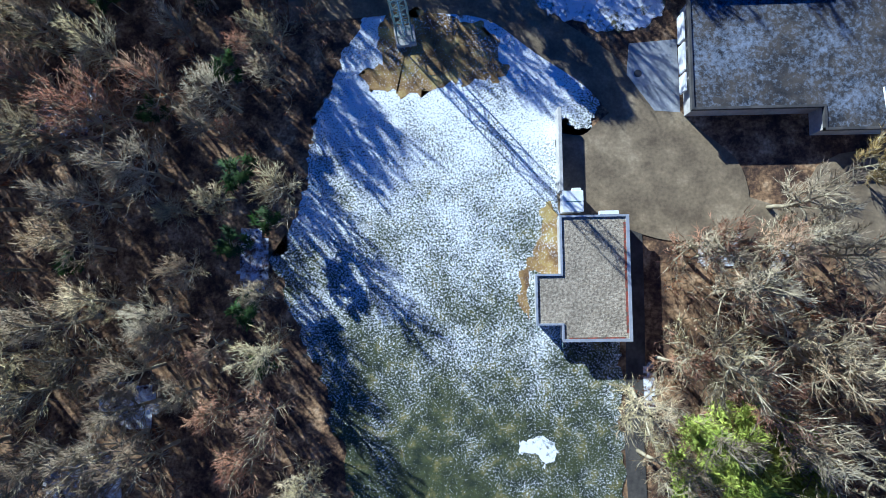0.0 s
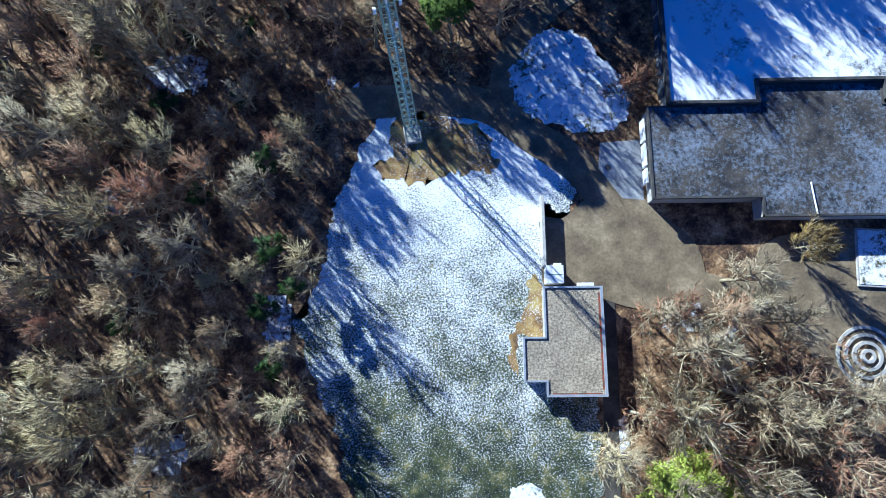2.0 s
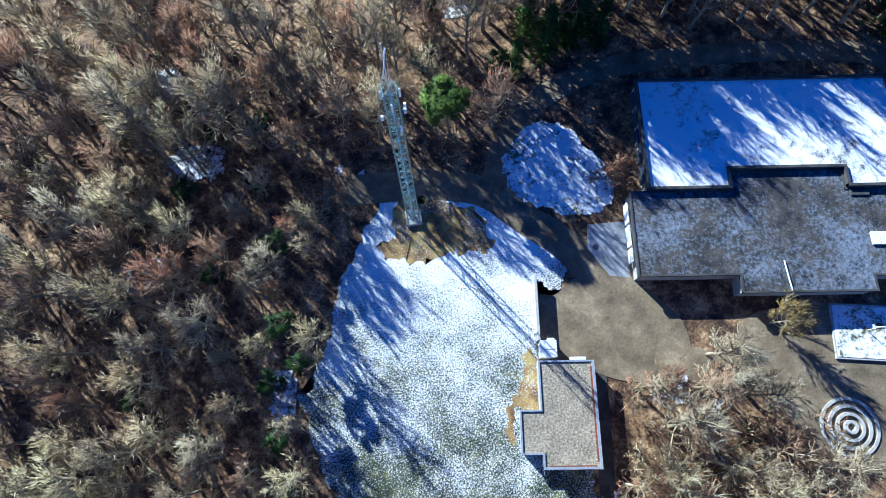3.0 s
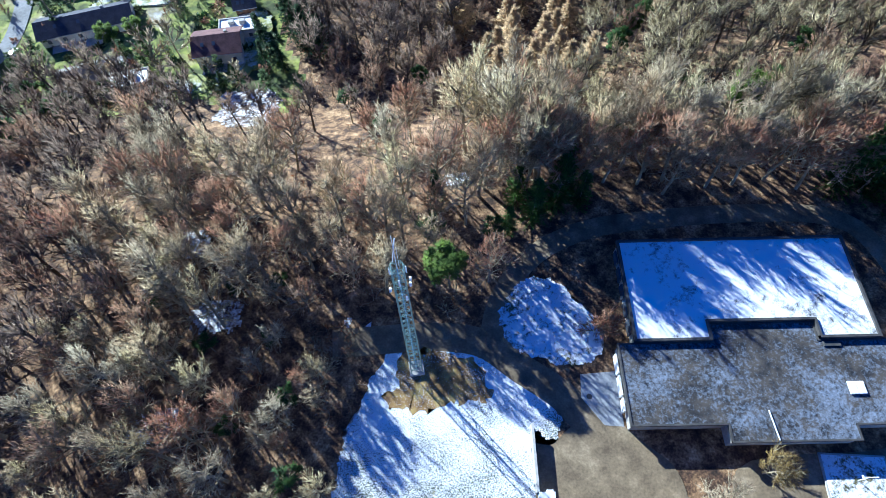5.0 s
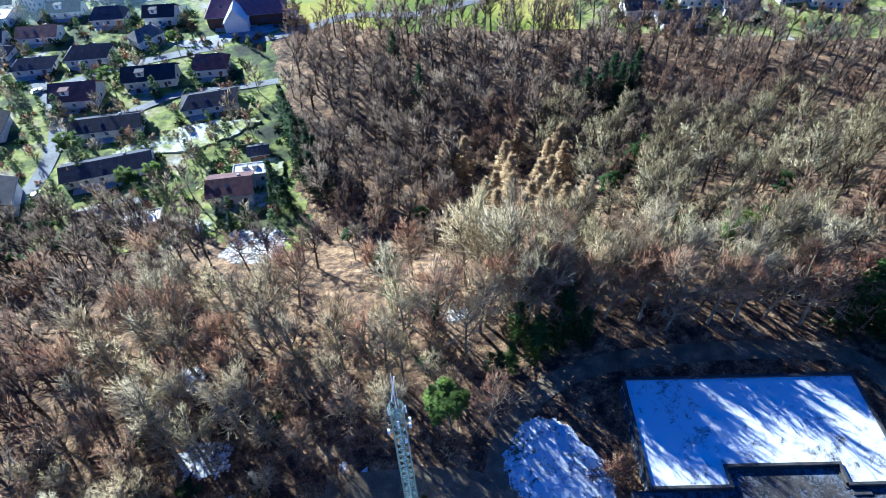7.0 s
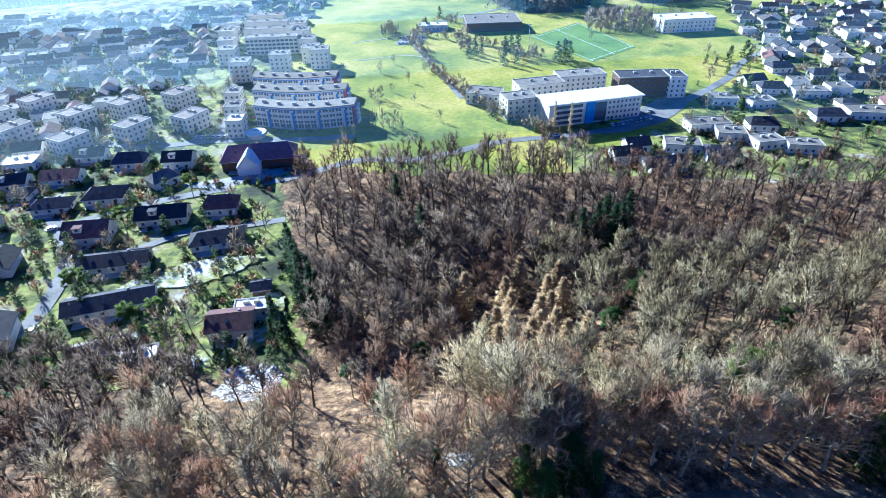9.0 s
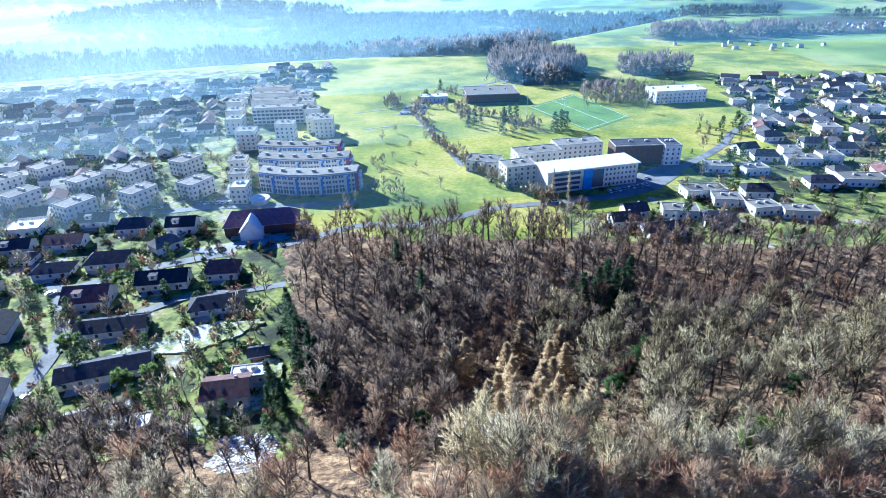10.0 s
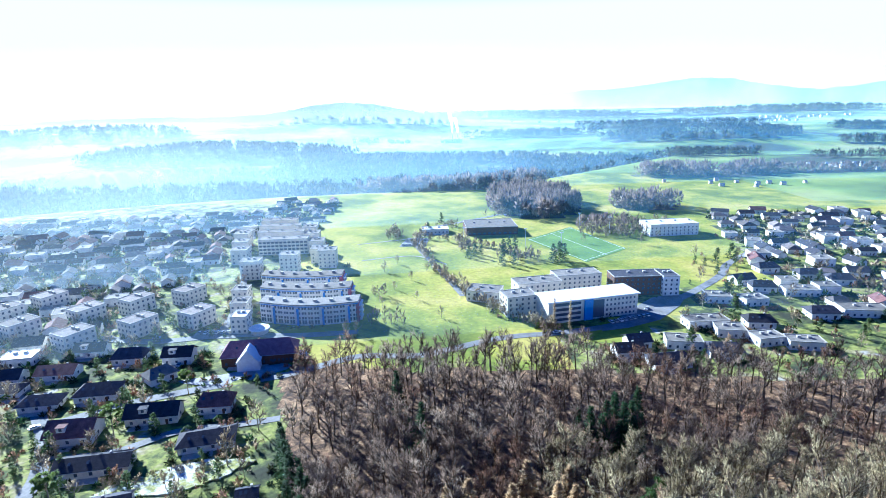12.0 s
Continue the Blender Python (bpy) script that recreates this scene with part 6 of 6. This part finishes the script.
for x, y, s in ((84, 416, 1.5), (89, 418, 1.6), (93, 421, 1.4), (46, 412, 1.2), (54, 414, 1.1), (200, 405, 1.2), (215, 415, 1.3), (170, 330, 1.3), (176, 336, 1.2), (186, 345, 1.1), (160, 300, 1.4), (120, 262, 1.2)):
    plant("conifer", GREEN[int(x) % 2], x, y, s, x * 30, "full dark evergreen tree beside the lane", "tree", "sports ground trees")

# bushes and hedges round the houses
def bush(seed):
    w, c = Wood(seed), Wood(seed + 1)
    w.blade(np.array([0, 0, 0.0]), np.array([0, 0, 1.5]), 0.2)
    r = c.rng
    for _ in range(46):
        n = r.normal(size=3)
        n[2] = abs(n[2])
        n /= np.linalg.norm(n)
        p = n * np.array([1.0, 1.0, 1.2]) * r.uniform(0.3, 1)
        c.blade(p, p + n * 0.7 + r.normal(size=3) * 0.3, 0.5)
    return w.arrays(), c.arrays()


BUSH = [bush(300 + 2 * k) for k in range(3)]
bushes = {"hedge": [], "needles": [], "twigs": [], "twigs_red": []}
for a, b in taken:
    if b > 520:
        continue
    for _ in range(15 if b < 330 else 8):
        ang, r = rng.uniform(0, 6.28), rng.uniform(8, 15)
        x, y = a + r * math.cos(ang), b + r * math.sin(ang)
        if free(x, y, 7.0) and y > 112:
            bushes[["hedge", "hedge", "needles", "needles", "twigs", "twigs_red"][rng.integers(6)]].append((x, y, rng.uniform(0.7, 1.7)))
for key, lab in (("hedge", "dark clipped garden hedges round the houses"), ("needles", "low evergreen bushes in the gardens"), ("twigs", "leafless tan bushes in the gardens"), ("twigs_red", "leafless russet bushes in the gardens")):
    joined("garden_bushes", BUSH, bushes[key], rng, M["bark"], M[key], lab, "bushes")

# trees and bushes between the further houses
spots = {"hedge": [], "needles": [], "twigs_grey": []}
for _ in range(2600):
    x, y = west() if rng.uniform() < 0.7 else east()
    if x is not None and free(x, y, 5.5):
        spots[["hedge", "needles", "twigs_grey"][rng.integers(3)]].append((x, y, rng.uniform(1.2, 3.4)))
for key, lab in (("hedge", "dark garden trees between the further houses"), ("needles", "evergreen garden trees between the further houses"), ("twigs_grey", "leafless garden trees between the further houses")):
    joined("garden_trees", BUSH, spots[key], rng, M["bark"], M[key], lab, "trees")

# hedges along lanes
hv = bare_tree_arrays(180, 3.4, 2.2, 6, 3, 5, 0.05, 0.3, 0.9, 3)
spots = [(x + rng.normal() * 1.2, y + rng.normal() * 1.6, rng.uniform(0.5, 0.8) if a[0] < -60 else rng.uniform(1.0, 2.0)) for a, b in (((16, 345), (36, 312)), ((36, 312), (62, 282)), ((-4, 400), (16, 345)), ((-22, 480), (-4, 400)), ((-12, 535), (-22, 480)), ((-108, 168), (-84, 178)), ((-84, 178), (-66, 190)), ((-140, 184), (-118, 190)), ((-20, 500), (30, 470)), ((30, 470), (60, 440)))
         for x, y in [(a[0] + (b[0] - a[0]) * u, a[1] + (b[1] - a[1]) * u) for u in np.linspace(0, 1, 15)]]
joined("hedgerow", [hv], spots, rng, M["bark"], M["twigs"], "tangled leafless hedgerow along the lanes", "hedge")


# ---- far woods ----
def far_tree(seed):
    w, c = Wood(seed), Wood(seed + 1)
    w.blade(np.array([0, 0, 0.0]), np.array([0, 0, 11.0]), 0.35)
    r = c.rng
    for _ in range(44):
        n = r.normal(size=3)
        n[2] = max(n[2], -0.9)
        n /= np.linalg.norm(n)
        p = np.array([0, 0, 6.5]) + n * np.array([2.6, 2.6, 4.5])
        c.blade(p, p + n * np.array([2.2, 2.2, 3.2]) + np.array([0, 0, 0.8]), 1.1)
    return w.arrays(), c.arrays()


FAR = [far_tree(200 + 2 * k) for k in range(4)]


def grove(name, count, cx, cy, rx, ry, scale, label, mat="far_wood"):
    spots = []
    while len(spots) < count:
        a, r = rng.uniform(0, 6.28), math.sqrt(rng.uniform(0, 1))
        x, y = cx + rx * r * math.cos(a), cy + ry * r * math.sin(a)
        if noise.noise((x / rx * 2.2, y / ry * 2.2, 5)) > -0.38:
            spots.append((x, y, scale * rng.uniform(0.75, 1.2)))
    joined(name, FAR, spots, rng, M["bark"], M[mat], label)


for (cx, cy, rx, ry), count, scale, lab in zip(FAR_WOODS, (430, 330, 90, 1300, 1300, 700, 300, 180, 560, 380, 150, 130, 450, 180, 180, 90, 300, 300, 110, 350, 46), (1.45, 1.5, 1.3, 1.6, 1.6, 1.8, 1.6, 1.4, 1.8, 2.2, 1.3, 1.0, 2.4, 2.0, 2.2, 1.8, 2.8, 2.8, 1.1, 2.2, 0.9), (
        "brown leafless wood behind the grassy dome", "leafless wood in the valley beyond the dome", "leafless copse beyond the pitch", "broad blue-hazed wood across the valley", "wooded valley side in the haze", "wooded hump pale in the haze",
        "wooded valley side in the haze", "leafless wood along the valley's rim", "wooded hilltop among green fields", "wooded hilltop among far fields", "copse between green fields", "leafless tree belt along the valley road", "wooded ridge in the far haze", "wood near the far works", "long wood between far fields",
        "copse among far fields", "wood below the far hills", "wood below the far hills", "leafless trees along a field lane", "wooded ridge in the bright haze", "leafless trees round the office block")):
    grove("far_wood", count, cx, cy, rx, ry, scale, lab, "far_wood" if cy < 900 else "hazy_wood")


# ---- far hills ----
def ridge(name, y, z0, profile, mat, label):
    xs_ = np.linspace(-4700, 4700, 700)
    top = [profile(x) + 10 * noise.noise((x / 130, y, 0)) + 6 * noise.noise((x / 23, y, 0)) for x in xs_]
    vs, fs = [], []
    for x, h in zip(xs_, top):
        vs += [(x, y, z0), (x, y + 60, h), (x, y + 260, z0)]
    for i in range(len(xs_) - 1):
        a = 3 * i
        fs += [(a, a + 3, a + 4, a + 1), (a + 1, a + 4, a + 5, a + 2)]
    ob = new(name, mesh_np(name, vs, fs, [mat]))
    return tagged(ob, label, "hills", "", "structure")


def bump_at(x, c, w, h):
    return h * math.exp(-((x - c) / w) ** 2)


ridge("backdrop", 4250, -80, lambda x: 40 + bump_at(x, 1950, 650, 150) + bump_at(x, 3600, 700, 130) + bump_at(x, 900, 500, 60) + bump_at(x, -600, 500, 60), M["hill_wood"], "pale blue hills on the horizon")
ridge("backdrop", 3300, -80, lambda x: -30 + bump_at(x, -500, 420, 95) + bump_at(x, -1700, 900, 40) + bump_at(x, 900, 400, 25), M["hill_wood"], "hazy blue wooded ridge in the distance")

# ---- steam works and hamlets far off ----
works = thing("steam_works", 55, 2000, None, 0, "distant white works with two steaming chimneys", "factory")
part("hall", box(-30, -10, 0, 30, 10, 12), M["white"], works)
for k, (dx, hgt) in enumerate(((-4, 100), (14, 78))):
    part("chimney", rod(bmesh.new(), (dx, 0, 0), (dx, 0, 34), 2.0, 10), M["white"], works)
    bm = bmesh.new()
    for i in range(26):
        u = i / 25
        r = 2.5 + 6 * u * (1 - 0.45 * u)
        c = (dx - 9 * u * u + 2.0 * noise.noise((i * 0.7, k, 0)), 2 * noise.noise((i * 0.6, k, 5)), 34 + (hgt - 34) * u)
        bmesh.ops.create_icosphere(bm, subdivisions=1, radius=r, matrix=Matrix.Translation(c) @ Matrix.Diagonal((1, 1, 1.3, 1)))
    part("steam", bm, M["steam"], works, "white column of steam").visible_shadow = False


def hamlet(count, cx, cy, rx, ry, size):
    vs, fs, base = [], [], 0
    for _ in range(count):
        x, y = cx + rng.normal() * rx, cy + rng.normal() * ry
        w, d, h = size * rng.uniform(0.8, 1.6), size * rng.uniform(0.7, 1.1), size * rng.uniform(0.45, 0.7)
        z = height(x, y)
        vs += [(x + a * w / 2, y + b * d / 2, z + c) for c in (0, h) for a, b in ((-1, -1), (1, -1), (1, 1), (-1, 1))] + [(x - w / 2, y, z + h * 1.6), (x + w / 2, y, z + h * 1.6)]
        for f in ((0, 1, 5), (0, 5, 4), (1, 2, 6), (1, 6, 5), (3, 0, 4), (3, 4, 7), (4, 5, 9), (4, 9, 8), (6, 7, 8), (6, 8, 9), (5, 6, 9), (7, 4, 8)):
            fs.append(tuple(base + i for i in f))
        base += 10
    ob = new("far_hamlet", mesh_np("far_hamlet", vs, fs, [M["render"]], flat=True))
    tagged(ob, "scattered pale houses of a far hamlet", "houses", "", "stuff")


for row in ((110, 1150, 2750, 260, 60, 10), (60, 520, 1420, 100, 36, 7), (26, 640, 930, 70, 22, 4.5), (30, 1750, 2900, 160, 30, 13), (16, -200, 2000, 80, 30, 12), (10, 420, 760, 60, 20, 4.5)):
    hamlet(*row)

# ---- sports courts ----
def court(corners, mat, label, lines=(0.0, 0.5, 1.0)):
    """A flat court with raised edge lines and cross lines between its long sides."""
    a, b, c, d = (Vector(p) for p in corners)
    ob = tagged(part("sports_court", prism(corners, VILLAGE - 0.2, VILLAGE + 0.12), mat), label, "sports court", "", "structure")
    marks = [(a.lerp(b, u), d.lerp(c, u)) for u in (0.03 + 0.94 * k for k in lines)] + [(a.lerp(d, u), b.lerp(c, u)) for u in (0.04, 0.96)]
    for k, (p, q) in enumerate(marks):
        side = (q - p).normalized().orthogonal() * 0.16
        part("line", prism([tuple(v) for v in (p - side, q - side, q + side, p + side)], VILLAGE + 0.12, VILLAGE + 0.15 + 0.004 * k), M["white"], ob)


court([(-14, 508), (6, 508), (6, 534), (-14, 534)], M["court"], "blue-grey hard court by the sports hall")
court([(108, 414), (149, 449), (122, 530), (75, 486)], M["turf"], "football pitch of fresh green turf with white lines")


# ---- translucent sheets that stand in for bright haze, sheet behind sheet ----
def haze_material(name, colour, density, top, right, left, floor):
    """Translucent stand-in for lit haze: densest near the ground and from x = right towards x = left."""
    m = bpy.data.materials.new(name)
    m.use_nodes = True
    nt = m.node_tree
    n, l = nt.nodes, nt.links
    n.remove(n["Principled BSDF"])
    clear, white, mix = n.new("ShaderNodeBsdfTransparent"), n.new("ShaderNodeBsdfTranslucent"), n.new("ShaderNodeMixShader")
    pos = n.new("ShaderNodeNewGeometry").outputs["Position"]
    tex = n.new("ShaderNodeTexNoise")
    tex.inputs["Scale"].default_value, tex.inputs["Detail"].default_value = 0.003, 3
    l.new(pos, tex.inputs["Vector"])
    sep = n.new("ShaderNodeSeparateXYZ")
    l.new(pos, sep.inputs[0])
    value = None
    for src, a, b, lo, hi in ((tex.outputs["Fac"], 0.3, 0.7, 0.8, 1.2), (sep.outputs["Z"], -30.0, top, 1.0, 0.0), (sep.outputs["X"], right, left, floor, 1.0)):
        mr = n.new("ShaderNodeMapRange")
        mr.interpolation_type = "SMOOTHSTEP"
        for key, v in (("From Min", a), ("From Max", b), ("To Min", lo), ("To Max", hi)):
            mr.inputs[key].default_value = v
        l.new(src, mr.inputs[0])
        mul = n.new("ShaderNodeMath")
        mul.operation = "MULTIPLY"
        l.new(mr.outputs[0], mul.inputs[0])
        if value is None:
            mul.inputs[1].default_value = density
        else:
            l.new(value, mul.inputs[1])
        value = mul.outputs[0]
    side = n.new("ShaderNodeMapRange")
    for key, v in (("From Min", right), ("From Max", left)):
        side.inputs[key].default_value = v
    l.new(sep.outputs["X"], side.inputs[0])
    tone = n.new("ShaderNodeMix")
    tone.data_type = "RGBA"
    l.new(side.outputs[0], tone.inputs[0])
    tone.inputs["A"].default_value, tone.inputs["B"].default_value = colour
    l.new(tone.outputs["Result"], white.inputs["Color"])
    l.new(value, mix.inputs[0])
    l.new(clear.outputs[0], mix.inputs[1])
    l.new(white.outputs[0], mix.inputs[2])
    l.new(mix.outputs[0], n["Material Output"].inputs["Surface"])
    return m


# sun glow put into the colour: blue away from the sun, whiter towards it
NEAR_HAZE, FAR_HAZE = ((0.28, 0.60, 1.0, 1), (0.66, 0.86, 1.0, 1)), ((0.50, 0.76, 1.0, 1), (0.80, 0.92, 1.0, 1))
# the nearest sheets veil the village as glare towards the sun would
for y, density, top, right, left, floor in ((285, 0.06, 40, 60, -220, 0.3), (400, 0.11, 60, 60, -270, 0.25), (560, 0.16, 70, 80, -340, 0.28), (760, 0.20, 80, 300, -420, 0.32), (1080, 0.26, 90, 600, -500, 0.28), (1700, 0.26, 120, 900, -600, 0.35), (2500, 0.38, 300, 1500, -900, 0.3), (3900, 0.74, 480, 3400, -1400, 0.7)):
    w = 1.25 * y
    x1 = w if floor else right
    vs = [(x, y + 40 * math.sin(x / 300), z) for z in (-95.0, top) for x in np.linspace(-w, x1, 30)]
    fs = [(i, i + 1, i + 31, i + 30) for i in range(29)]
    sheet = new("haze", mesh_np("haze", vs, fs, [haze_material("haze_sheet_tint", NEAR_HAZE if y < 2000 else FAR_HAZE, density, top, right, left, floor)]))
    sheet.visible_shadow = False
    tagged(sheet, "translucent sheet standing in for haze over village and valley", "haze", "", "structure")
